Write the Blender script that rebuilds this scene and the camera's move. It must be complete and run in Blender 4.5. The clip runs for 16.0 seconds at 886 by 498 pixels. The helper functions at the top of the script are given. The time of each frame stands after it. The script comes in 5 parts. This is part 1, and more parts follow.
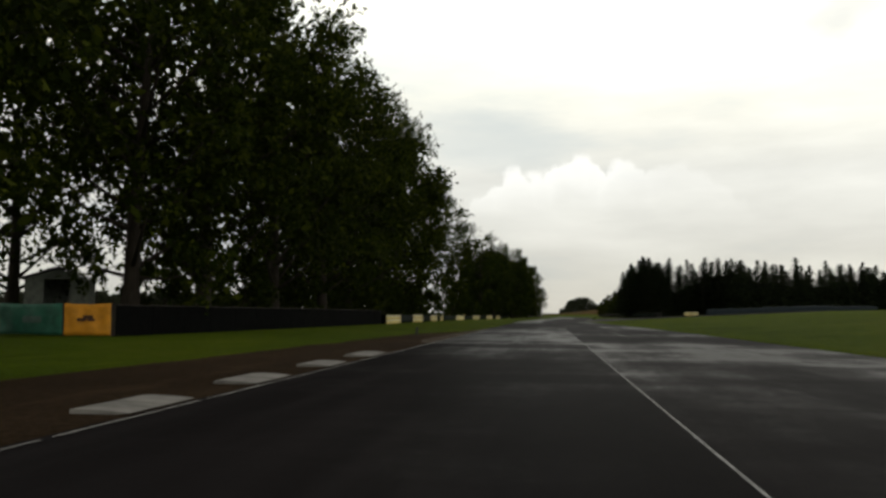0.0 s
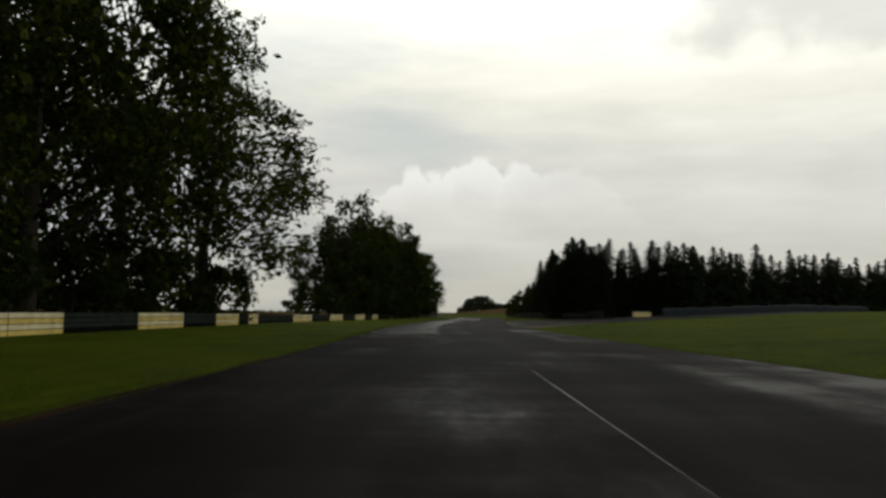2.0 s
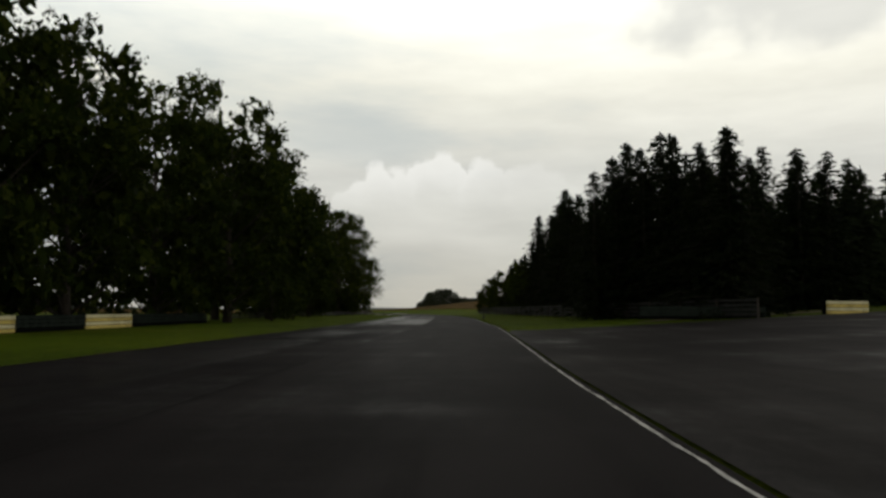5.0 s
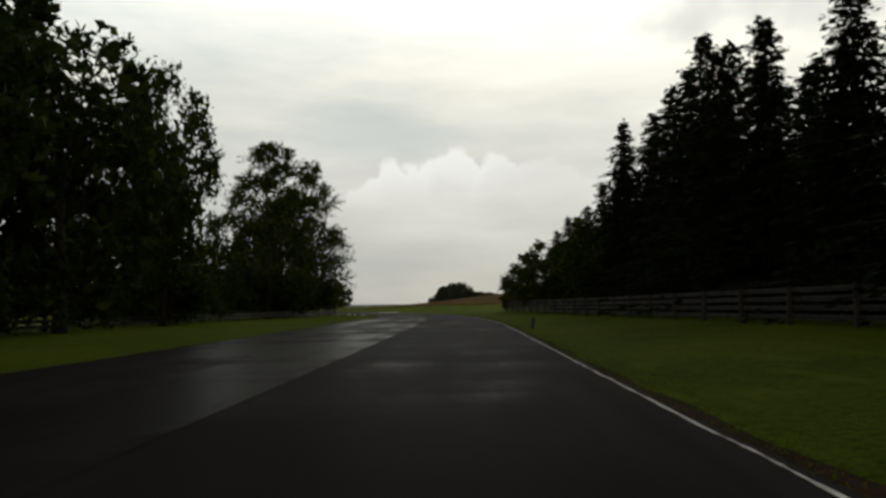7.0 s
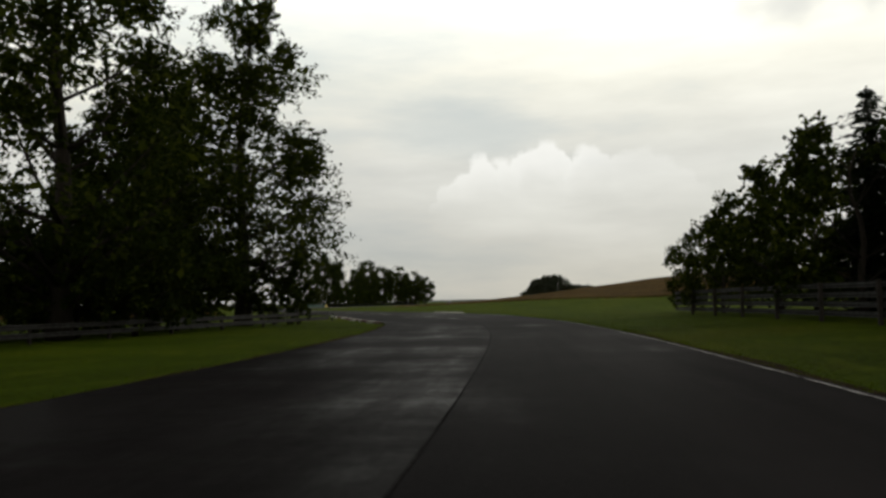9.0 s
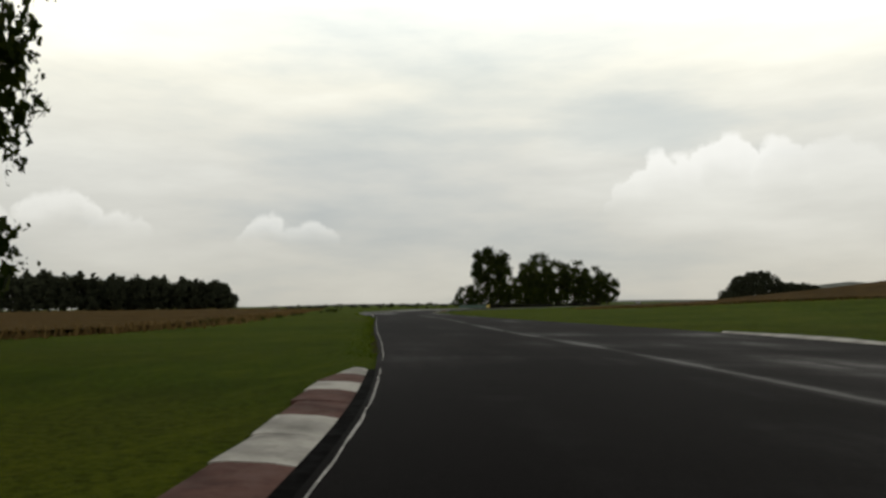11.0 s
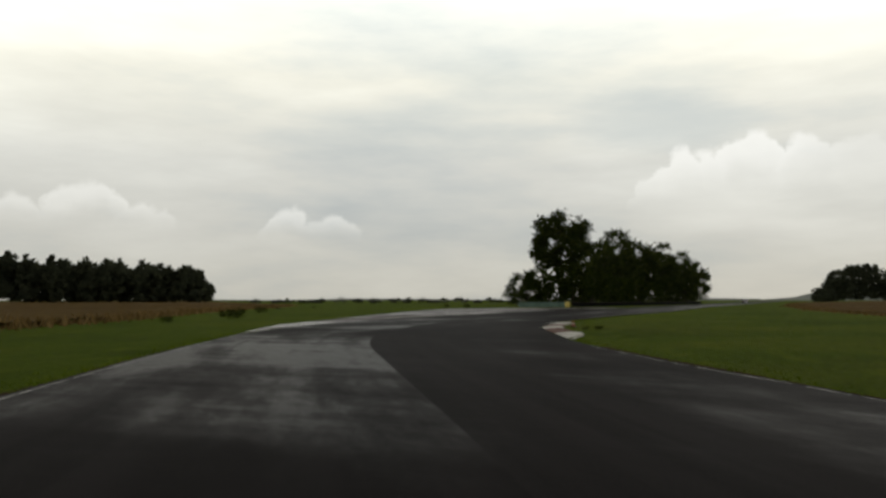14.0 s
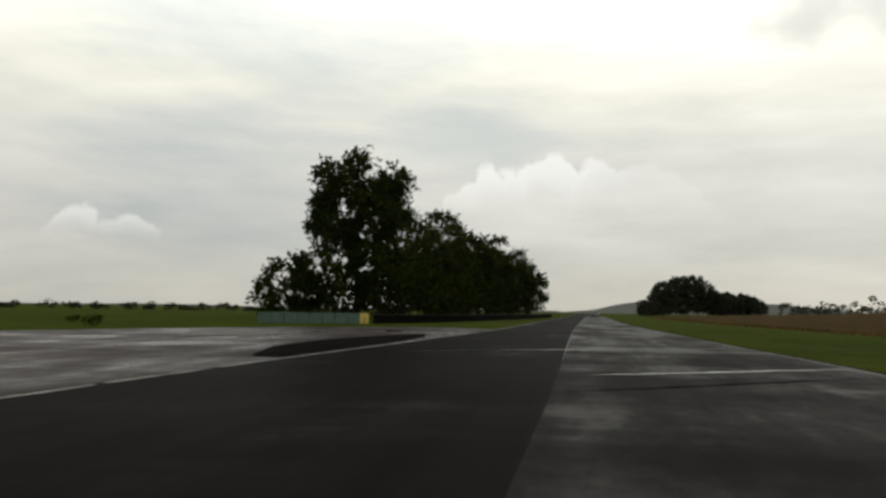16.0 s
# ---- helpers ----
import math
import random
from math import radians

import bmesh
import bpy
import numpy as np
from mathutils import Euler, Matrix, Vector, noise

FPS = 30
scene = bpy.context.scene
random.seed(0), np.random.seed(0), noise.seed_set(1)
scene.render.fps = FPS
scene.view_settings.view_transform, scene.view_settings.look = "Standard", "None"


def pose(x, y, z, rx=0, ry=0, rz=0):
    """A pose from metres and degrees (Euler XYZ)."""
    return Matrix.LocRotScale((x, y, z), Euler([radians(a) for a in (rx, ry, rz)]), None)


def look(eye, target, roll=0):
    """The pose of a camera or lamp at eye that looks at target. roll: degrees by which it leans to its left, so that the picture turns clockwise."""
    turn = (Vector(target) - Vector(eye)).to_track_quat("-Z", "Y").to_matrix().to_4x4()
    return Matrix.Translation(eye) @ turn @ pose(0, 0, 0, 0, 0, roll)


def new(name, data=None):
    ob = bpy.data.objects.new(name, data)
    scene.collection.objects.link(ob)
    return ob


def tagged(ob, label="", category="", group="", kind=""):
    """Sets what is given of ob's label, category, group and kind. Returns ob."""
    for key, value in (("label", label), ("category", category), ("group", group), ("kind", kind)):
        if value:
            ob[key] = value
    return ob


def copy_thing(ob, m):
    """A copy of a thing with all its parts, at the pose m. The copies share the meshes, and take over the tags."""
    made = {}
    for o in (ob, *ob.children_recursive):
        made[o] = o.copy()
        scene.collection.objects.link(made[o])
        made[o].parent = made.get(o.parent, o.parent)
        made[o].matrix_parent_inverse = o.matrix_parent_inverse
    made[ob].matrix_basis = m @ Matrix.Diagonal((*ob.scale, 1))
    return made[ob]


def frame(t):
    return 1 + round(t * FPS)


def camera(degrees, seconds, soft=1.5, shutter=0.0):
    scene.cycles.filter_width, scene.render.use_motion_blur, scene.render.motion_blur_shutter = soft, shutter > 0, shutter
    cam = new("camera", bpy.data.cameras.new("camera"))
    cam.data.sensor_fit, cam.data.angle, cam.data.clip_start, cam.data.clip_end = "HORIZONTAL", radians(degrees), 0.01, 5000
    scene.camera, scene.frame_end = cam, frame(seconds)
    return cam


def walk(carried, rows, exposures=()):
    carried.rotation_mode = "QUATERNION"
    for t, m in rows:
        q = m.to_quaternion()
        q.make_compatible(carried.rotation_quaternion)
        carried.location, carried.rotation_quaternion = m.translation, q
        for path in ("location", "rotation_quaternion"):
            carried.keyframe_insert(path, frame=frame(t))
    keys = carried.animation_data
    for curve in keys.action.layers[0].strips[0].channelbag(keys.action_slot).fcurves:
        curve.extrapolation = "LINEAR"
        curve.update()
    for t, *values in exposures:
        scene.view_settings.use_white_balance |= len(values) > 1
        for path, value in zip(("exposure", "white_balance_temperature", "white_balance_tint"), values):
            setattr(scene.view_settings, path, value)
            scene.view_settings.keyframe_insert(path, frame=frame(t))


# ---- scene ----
# ---------------------------------------------------------------- camera
cam = camera(60.0, 16.0, soft=2.9)
PATH = [
    (0, (0.00, 0.00, 1.2), (-1.358, 9.872, 2.039), 0.34),
    (0.5, (-1.06, 13.19, 1.2), (-1.984, 23.110, 2.070), 0.33),
    (1, (-1.04, 27.84, 1.2), (-1.617, 37.778, 2.101), 0.85),
    (1.5, (-0.97, 42.73, 1.2), (-1.285, 52.683, 2.102), 0.88),
    (2, (-0.38, 58.52, 1.2), (-0.418, 68.484, 2.036), 0.79),
    (2.5, (0.38, 73.48, 1.2), (0.487, 83.446, 2.026), 0.72),
    (3, (1.07, 86.92, 1.2), (1.134, 96.887, 2.056), 0.38),
    (3.5, (1.90, 101.01, 1.2), (2.014, 110.971, 2.051), 0.29),
    (4, (2.93, 117.16, 1.2), (3.269, 127.126, 1.986), 0.60),
    (4.5, (3.91, 131.76, 1.2), (4.334, 141.721, 1.981), 0.61),
    (5, (5.04, 145.50, 1.2), (5.473, 155.457, 1.982), 0.28),
    (5.5, (6.14, 158.95, 1.2), (6.558, 168.912, 1.990), 0.02),
    (6, (7.23, 172.58, 1.2), (7.612, 182.539, 1.994), -0.20),
    (6.5, (8.25, 186.88, 1.2), (8.591, 196.848, 1.984), -0.38),
    (7, (8.91, 202.10, 1.2), (9.153, 212.074, 1.929), -0.74),
    (7.5, (9.85, 215.33, 1.2), (9.900, 225.301, 1.917), -0.71),
    (8, (10.25, 228.89, 1.2), (10.022, 238.866, 1.900), -0.85),
    (8.5, (10.34, 242.61, 1.2), (9.837, 252.571, 1.882), -1.13),
    (9, (9.73, 256.43, 1.2), (8.780, 266.359, 1.881), -1.12),
    (9.5, (8.48, 269.82, 1.2), (6.878, 279.667, 1.905), -0.50),
    (10, (6.39, 283.06, 1.2), (4.169, 292.780, 1.932), -0.16),
    (10.5, (3.50, 296.34, 1.2), (0.778, 305.931, 1.942), -0.25),
    (10.8, (1.32, 304.43, 1.2), (-1.445, 314.017, 1.850), -0.70),
    (11, (-0.14, 309.82, 1.2), (-3.288, 319.285, 1.918), -0.79),
    (11.5, (-4.59, 323.60, 1.2), (-8.271, 332.877, 1.840), -1.54),
    (12, (-10.08, 337.53, 1.2), (-14.155, 346.636, 1.827), -1.46),
    (12.5, (-16.33, 351.79, 1.2), (-20.591, 360.816, 1.847), -1.14),
    (13, (-22.24, 366.01, 1.2), (-26.415, 375.078, 1.844), -0.74),
    (13.5, (-27.50, 378.95, 1.2), (-31.359, 388.153, 1.838), -0.41),
    (14, (-32.31, 391.67, 1.2), (-35.720, 401.044, 1.862), -0.04),
    (14.5, (-36.95, 405.59, 1.2), (-39.821, 415.142, 1.906), 0.27),
    (15, (-40.75, 422.12, 1.2), (-43.034, 431.827, 1.966), 0.56),
    (15.5, (-42.94, 440.78, 1.2), (-44.641, 450.597, 2.027), 1.23),
    (16, (-44.50, 459.58, 1.2), (-45.502, 469.498, 1.991), 0.97),
]
walk(cam, [(t, look(eye, target, roll)) for t, eye, target, roll in PATH],
     [(0.0, 0.22), (1.0, 0.15), (2.5, -0.12), (7.0, -0.05), (8.5, 0.0), (11.0, 0.05), (16.0, 0.0)])

# ---------------------------------------------------------------- sky and light
SUN_EL, SUN_AZ = 38.0, 32.0          # degrees above the horizon, degrees to the right of +y


def make_world():
    world = bpy.data.worlds.new("overcast_sky")
    scene.world = world
    world.use_nodes = True
    nt = world.node_tree
    nt.nodes.clear()
    N = lambda kind: nt.nodes.new(kind)

    def math_(op, a, b=None, c=None):
        n = N("ShaderNodeMath")
        n.operation = op
        for i, v in enumerate((a, b, c)):
            if v is None:
                continue
            if isinstance(v, (int, float)):
                n.inputs[i].default_value = v
            else:
                nt.links.new(v, n.inputs[i])
        return n.outputs[0]

    def ramp(fac, stops):
        n = N("ShaderNodeValToRGB")
        n.color_ramp.elements[0].position = stops[0][0]
        n.color_ramp.elements[0].color = (*stops[0][1], 1)
        n.color_ramp.elements[1].position = stops[-1][0]
        n.color_ramp.elements[1].color = (*stops[-1][1], 1)
        for p, col in stops[1:-1]:
            e = n.color_ramp.elements.new(p)
            e.color = (*col, 1)
        nt.links.new(fac, n.inputs[0])
        return n.outputs[0]

    def smooth(v, a, b):
        n = N("ShaderNodeMapRange")
        n.interpolation_type = "SMOOTHSTEP"
        nt.links.new(v, n.inputs[0])
        n.inputs[1].default_value, n.inputs[2].default_value = a, b
        return n.outputs[0]

    def fbm(vec, scale, detail, rough, squash=(1, 1, 1), shift=(0, 0, 0)):
        m = N("ShaderNodeMapping")
        m.inputs["Scale"].default_value = squash
        m.inputs["Location"].default_value = shift
        nt.links.new(vec, m.inputs[0])
        n = N("ShaderNodeTexNoise")
        n.inputs["Scale"].default_value = scale
        n.inputs["Detail"].default_value = detail
        n.inputs["Roughness"].default_value = rough
        nt.links.new(m.outputs[0], n.inputs["Vector"])
        return n.outputs["Fac"]

    def mix(fac, a, b, blend="MIX"):
        n = N("ShaderNodeMixRGB")
        n.blend_type = blend
        for i, v in enumerate((fac, a, b)):
            if isinstance(v, (int, float)):
                n.inputs[i].default_value = v
            elif isinstance(v, tuple):
                n.inputs[i].default_value = (*v, 1)
            else:
                nt.links.new(v, n.inputs[i])
        return n.outputs[0]

    co = N("ShaderNodeTexCoord").outputs["Generated"]
    sep = N("ShaderNodeSeparateXYZ")
    nt.links.new(co, sep.inputs[0])
    el = math_("MULTIPLY", math_("ARCSINE", sep.outputs[2]), 57.2958)
    az = math_("MULTIPLY", math_("ARCTAN2", sep.outputs[0], sep.outputs[1]), 57.2958)
    # grey murk over the horizon, a bright veil above it; unseen overhead darkening added to dim the ground
    veil = ramp(math_("DIVIDE", el, 90.0), [
        (0.0, (0.535, 0.53, 0.485)), (0.05, (0.585, 0.58, 0.54)), (0.11, (0.675, 0.675, 0.63)),
        (0.18, (0.931, 0.92, 0.814)), (0.26, (1.36, 1.35, 1.22)), (0.34, (1.26, 1.25, 1.14)),
        (0.46, (0.354, 0.35, 0.320)), (0.65, (0.162, 0.16, 0.155)), (1.0, (0.121, 0.12, 0.118))])
    streak = fbm(co, 3.2, 7, 0.58, (1, 1, 4.5))
    broad = fbm(co, 1.6, 4, 0.5, (1, 1, 2.6), (3.1, 0.4, 1.7))
    tone = math_("ADD", math_("MULTIPLY", math_("SUBTRACT", streak, 0.5), 0.68),
                 math_("MULTIPLY", math_("SUBTRACT", broad, 0.5), 0.6))
    tone = math_("ADD", 1.0, tone)
    grey = mix(1.0, veil, tone, "MULTIPLY")
    # thinner cloud is cooler, lit cloud warmer
    grey = mix(1.0, grey, ramp(tone, [(0.72, (0.93, 1.0, 1.07)), (1.12, (1.01, 1.0, 0.975))]), "MULTIPLY")
    # cool gap behind the main bank
    ga, ge = math_("DIVIDE", math_("SUBTRACT", az, -4.5), 7.5), math_("DIVIDE", math_("SUBTRACT", el, 12.6), 2.2)
    gap = math_("ADD", math_("ADD", math_("MULTIPLY", ga, ga), math_("MULTIPLY", ge, ge)), math_("MULTIPLY", math_("SUBTRACT", streak, 0.5), 2.4))
    grey = mix(math_("MULTIPLY", math_("SUBTRACT", 1.0, smooth(gap, 0.2, 1.5)), 0.62), grey, (0.58, 0.62, 0.60))
    # banks of cumulus: billowing upper edge, fading downwards into the murk
    rough = math_("ADD", math_("MULTIPLY", math_("SUBTRACT", fbm(co, 20.0, 2, 0.5), 0.5), 1.7),
                  math_("MULTIPLY", math_("SUBTRACT", fbm(co, 55.0, 3, 0.55), 0.5), 0.9))
    billow = fbm(co, 10.0, 3, 0.5)

    wander = math_("ADD", az, math_("ADD", math_("MULTIPLY", math_("SUBTRACT", fbm(co, 14.0, 3, 0.5, shift=(5.0, 2.0, 1.0)), 0.5), 5.0),
                                    math_("MULTIPLY", math_("SUBTRACT", fbm(co, 45.0, 3, 0.6, shift=(1.0, 7.0, 3.0)), 0.5), 1.8)))

    def heap(humps, depth, low, full):
        """Rounded humps of cloud: (azimuth, top, curve) each."""
        top = None
        for centre, high, bend in humps:
            off = math_("SUBTRACT", wander, centre)
            h = math_("SUBTRACT", high, math_("MULTIPLY", math_("MULTIPLY", off, off), bend))
            top = h if top is None else math_("MAXIMUM", top, h)
        below = math_("SUBTRACT", math_("ADD", top, rough), el)
        cap = math_("MULTIPLY", smooth(below, 0.0, 0.7), math_("SUBTRACT", 1.0, smooth(below, 0.2, depth)))
        return math_("MULTIPLY", cap, smooth(el, low, full))

    white = (0.97, 0.96, 0.90)
    bank = heap([(-2.6, 11.2, 0.42), (-0.6, 10.9, 0.5), (1.8, 12.0, 0.5), (5.6, 11.5, 0.3), (9.0, 10.9, 0.15)], 6.0, 6.0, 10.6)
    sky = mix(math_("MULTIPLY", bank, math_("SUBTRACT", 0.85, math_("MULTIPLY", smooth(az, 3.5, 10.0), 0.6))), grey, white)
    sky = mix(math_("MULTIPLY", heap([(-31.0, 7.1, 0.4), (-28.4, 6.4, 0.35)], 3.0, 4.2, 6.4), 0.55), sky, white)
    sky = mix(math_("MULTIPLY", heap([(-45.0, 8.2, 0.35), (-42.3, 7.0, 0.35), (-49.5, 7.4, 0.25)], 3.4, 4.6, 7.2), 0.55), sky, white)
    # one heavier grey mass high on the right
    da, de = math_("DIVIDE", math_("SUBTRACT", az, 27.0), 11.0), math_("DIVIDE", math_("SUBTRACT", el, 21.5), 4.5)
    reach = math_("ADD", math_("ADD", math_("MULTIPLY", da, da), math_("MULTIPLY", de, de)), math_("MULTIPLY", math_("SUBTRACT", billow, 0.5), 3.0))
    sky = mix(math_("MULTIPLY", math_("SUBTRACT", 1.0, smooth(reach, 0.2, 1.3)), 0.6), sky, (0.56, 0.57, 0.55))
    nish = N("ShaderNodeTexSky")
    nish.sky_type = "NISHITA"
    nish.sun_disc = False
    nish.sun_elevation, nish.sun_rotation = radians(SUN_EL), radians(SUN_AZ)
    blue = mix(1.0, nish.outputs[0], (0.1, 0.1, 0.1), "MULTIPLY")
    sky = mix(0.94, blue, sky)
    # below the horizon the dome takes the dull tone of the land
    sky = mix(smooth(el, -0.6, 0.0), (0.10, 0.10, 0.085), sky)
    bg = N("ShaderNodeBackground")
    bg.inputs["Strength"].default_value = 1.0
    nt.links.new(sky, bg.inputs[0])
    out = N("ShaderNodeOutputWorld")
    nt.links.new(bg.outputs[0], out.inputs[0])


make_world()
sun = new("sun", bpy.data.lights.new("sun", "SUN"))
sun.data.energy, sun.data.angle, sun.data.color = 0.5, radians(15), (1.0, 0.96, 0.9)
_d = Vector((math.sin(radians(SUN_AZ)) * math.cos(radians(SUN_EL)), math.cos(radians(SUN_AZ)) * math.cos(radians(SUN_EL)), math.sin(radians(SUN_EL))))
sun.matrix_world = look(_d * 100, (0, 0, 0))

# ---------------------------------------------------------------- materials
class Mat:
    """A node material being written: helpers for noise, ramps and the final surface."""

    def __init__(self, name):
        self.m = bpy.data.materials.new(name)
        self.m.use_nodes = True
        self.nt = self.m.node_tree
        self.b = self.nt.nodes["Principled BSDF"]
        self.co = self.nt.nodes.new("ShaderNodeTexCoord")
        self.geo = self.nt.nodes.new("ShaderNodeNewGeometry")
        self.info = self.nt.nodes.new("ShaderNodeObjectInfo")

    def link(self, a, b):
        self.nt.links.new(a, b)
        return self

    def noise(self, scale, detail=4, rough=0.55, squash=None, world=True, turn=0.0):
        vec = self.geo.outputs["Position"] if world else self.co.outputs["Object"]
        if squash:
            mp = self.nt.nodes.new("ShaderNodeMapping")
            mp.inputs["Scale"].default_value = squash
            mp.inputs["Rotation"].default_value = (0, 0, radians(turn))
            self.link(vec, mp.inputs[0])
            vec = mp.outputs[0]
        n = self.nt.nodes.new("ShaderNodeTexNoise")
        n.inputs["Scale"].default_value = scale
        n.inputs["Detail"].default_value = detail
        n.inputs["Roughness"].default_value = rough
        self.link(vec, n.inputs["Vector"])
        return n.outputs["Fac"]

    def ramp(self, fac, stops):
        n = self.nt.nodes.new("ShaderNodeValToRGB")
        el = n.color_ramp.elements
        el[0].position, el[1].position = stops[0][0], stops[-1][0]
        el[0].color, el[1].color = (*stops[0][1], 1), (*stops[-1][1], 1)
        for p, c in stops[1:-1]:
            el.new(p).color = (*c, 1)
        self.link(fac, n.inputs[0])
        return n.outputs[0]

    def span(self, fac, a, b, lo, hi):
        n = self.nt.nodes.new("ShaderNodeMapRange")
        n.interpolation_type = "SMOOTHSTEP"
        self.link(fac, n.inputs[0])
        for i, v in enumerate((a, b, lo, hi)):
            n.inputs[i + 1].default_value = v
        return n.outputs[0]

    def span_linear(self, fac, a, b):
        n = self.nt.nodes.new("ShaderNodeMapRange")
        self.link(fac, n.inputs[0])
        n.inputs[1].default_value, n.inputs[2].default_value = a, b
        return n.outputs[0]

    def mix(self, fac, a, b, blend="MIX"):
        n = self.nt.nodes.new("ShaderNodeMixRGB")
        n.blend_type = blend
        for i, v in enumerate((fac, a, b)):
            if isinstance(v, (int, float)):
                n.inputs[i].default_value = v
            elif isinstance(v, tuple):
                n.inputs[i].default_value = (*v, 1)
            else:
                self.link(v, n.inputs[i])
        return n.outputs[0]

    def bump(self, height, strength, distance):
        n = self.nt.nodes.new("ShaderNodeBump")
        n.inputs["Strength"].default_value = strength
        n.inputs["Distance"].default_value = distance
        self.link(height, n.inputs["Height"])
        self.link(n.outputs[0], self.b.inputs["Normal"])
        return self

    def done(self, colour=None, rough=None, metal=0.0, spec=None):
        for key, v in (("Base Color", colour), ("Roughness", rough), ("Specular IOR Level", spec)):
            if v is None:
                continue
            if isinstance(v, tuple):
                self.b.inputs[key].default_value = (*v, 1)
            elif isinstance(v, (int, float)):
                self.b.inputs[key].default_value = v
            else:
                self.link(v, self.b.inputs[key])
        self.b.inputs["Metallic"].default_value = metal
        return self.m


def tone(c, k):
    return tuple(v * k for v in c)


def plain(name, c, rough=0.6, metal=0.0, dirt=0.35, scale=2.0, spec=0.4):
    """Paint or metal with grime at two scales."""
    m = Mat(name)
    a = m.mix(m.span(m.noise(scale, 5, 0.6), 0.35, 0.7, 0, 1), c, tone(c, 1 - dirt))
    a = m.mix(m.span(m.noise(scale * 9, 3, 0.6), 0.5, 0.75, 0, 0.6), a, tone(c, 1 - dirt * 0.8))
    return m.done(a, m.span(m.noise(scale * 3), 0.3, 0.7, rough * 0.8, min(1, rough * 1.2)), metal, spec)


def asphalt(name, dark, light, film, bands=(), shine=0.3, gloss=0.006, lane=True):
    """Tarmac: aggregate grain, tyre-darkened streaks, a water film with sharp-edged pools.
    film: (distance along the lane, how wet) rows; bands: (from, to, softness, rows) wetter strips at offsets from the joint."""
    m = Mat(name)
    src = m.co.outputs["UV"] if lane else m.geo.outputs["Position"]
    axes = m.nt.nodes.new("ShaderNodeSeparateXYZ")
    m.link(src, axes.inputs[0])
    u, v = axes.outputs[0], axes.outputs[1]

    def fbm(scale, detail, rough, squash):
        mp = m.nt.nodes.new("ShaderNodeMapping")
        mp.inputs["Scale"].default_value = squash
        m.link(src, mp.inputs[0])
        n = m.nt.nodes.new("ShaderNodeTexNoise")
        n.inputs["Scale"].default_value, n.inputs["Detail"].default_value, n.inputs["Roughness"].default_value = scale, detail, rough
        m.link(mp.outputs[0], n.inputs["Vector"])
        return n.outputs["Fac"]

    def calc(op, p, q):
        n = m.nt.nodes.new("ShaderNodeMath")
        n.operation = op
        for i, val in enumerate((p, q)):
            if isinstance(val, (int, float)):
                n.inputs[i].default_value = val
            else:
                m.link(val, n.inputs[i])
        return n.outputs[0]

    def along(rows):
        lo, hi = rows[0][0], rows[-1][0]
        return m.ramp(m.span_linear(v, lo, hi), [((p - lo) / (hi - lo), (w, w, w)) for p, w in rows])

    grain = m.noise(55, 3, 0.7)
    patch = fbm(0.16, 5, 0.6, (1, 0.35, 1))
    streak = fbm(1.0, 4, 0.6, (1.5, 0.025, 1))
    c = m.mix(m.span(patch, 0.4, 0.6, 0, 1), tone(dark, 0.8), tone(light, 1.1))
    c = m.mix(m.span(streak, 0.42, 0.6, 0, 0.6), c, tone(dark, 0.65))
    c = m.mix(m.span(grain, 0.35, 0.7, 0, 0.6), c, tone(light, 1.3))
    wet = along(film) if len(film) > 1 else film[0]
    for u0, u1, soft, rows in bands:
        strip = calc("MULTIPLY", m.span(u, u0 - soft, u0 + soft, 0, 1), m.span(u, u1 - soft, u1 + soft, 1, 0))
        wet = calc("ADD", wet, calc("MULTIPLY", strip, along(rows)))
    pools = calc("ADD", calc("MULTIPLY", fbm(1.0, 6, 0.6, (0.34, 0.10, 1)), 0.55), calc("MULTIPLY", fbm(1.0, 5, 0.62, (0.07, 0.30, 1)), 0.45))
    over = calc("SUBTRACT", calc("ADD", pools, calc("MULTIPLY", wet, 0.30)), 0.70)
    ruts = m.span(streak, 0.36, 0.66, 0.85, 1.1)
    sheet = calc("ADD", m.span(over, -0.2, 0.12, 0.0, 0.72), m.span(over, -0.02, 0.05, 0.0, 0.28))
    mottle = calc("MULTIPLY", m.span(fbm(1.0, 5, 0.65, (1.1, 0.5, 1)), 0.32, 0.68, 0.8, 1.18), m.span(fbm(1.0, 4, 0.7, (5.0, 2.2, 1)), 0.3, 0.7, 0.82, 1.15))
    sheet = calc("MULTIPLY", calc("MULTIPLY", calc("ADD", sheet, 0.08), ruts), mottle)
    rough = m.span(sheet, 0.0, 1.0, 0.5, shine)
    spec = m.span(sheet, 0.0, 1.0, 0.0014, gloss)
    m.bump(grain, 0.25, 0.006)
    return m.done(c, rough, 0, spec)


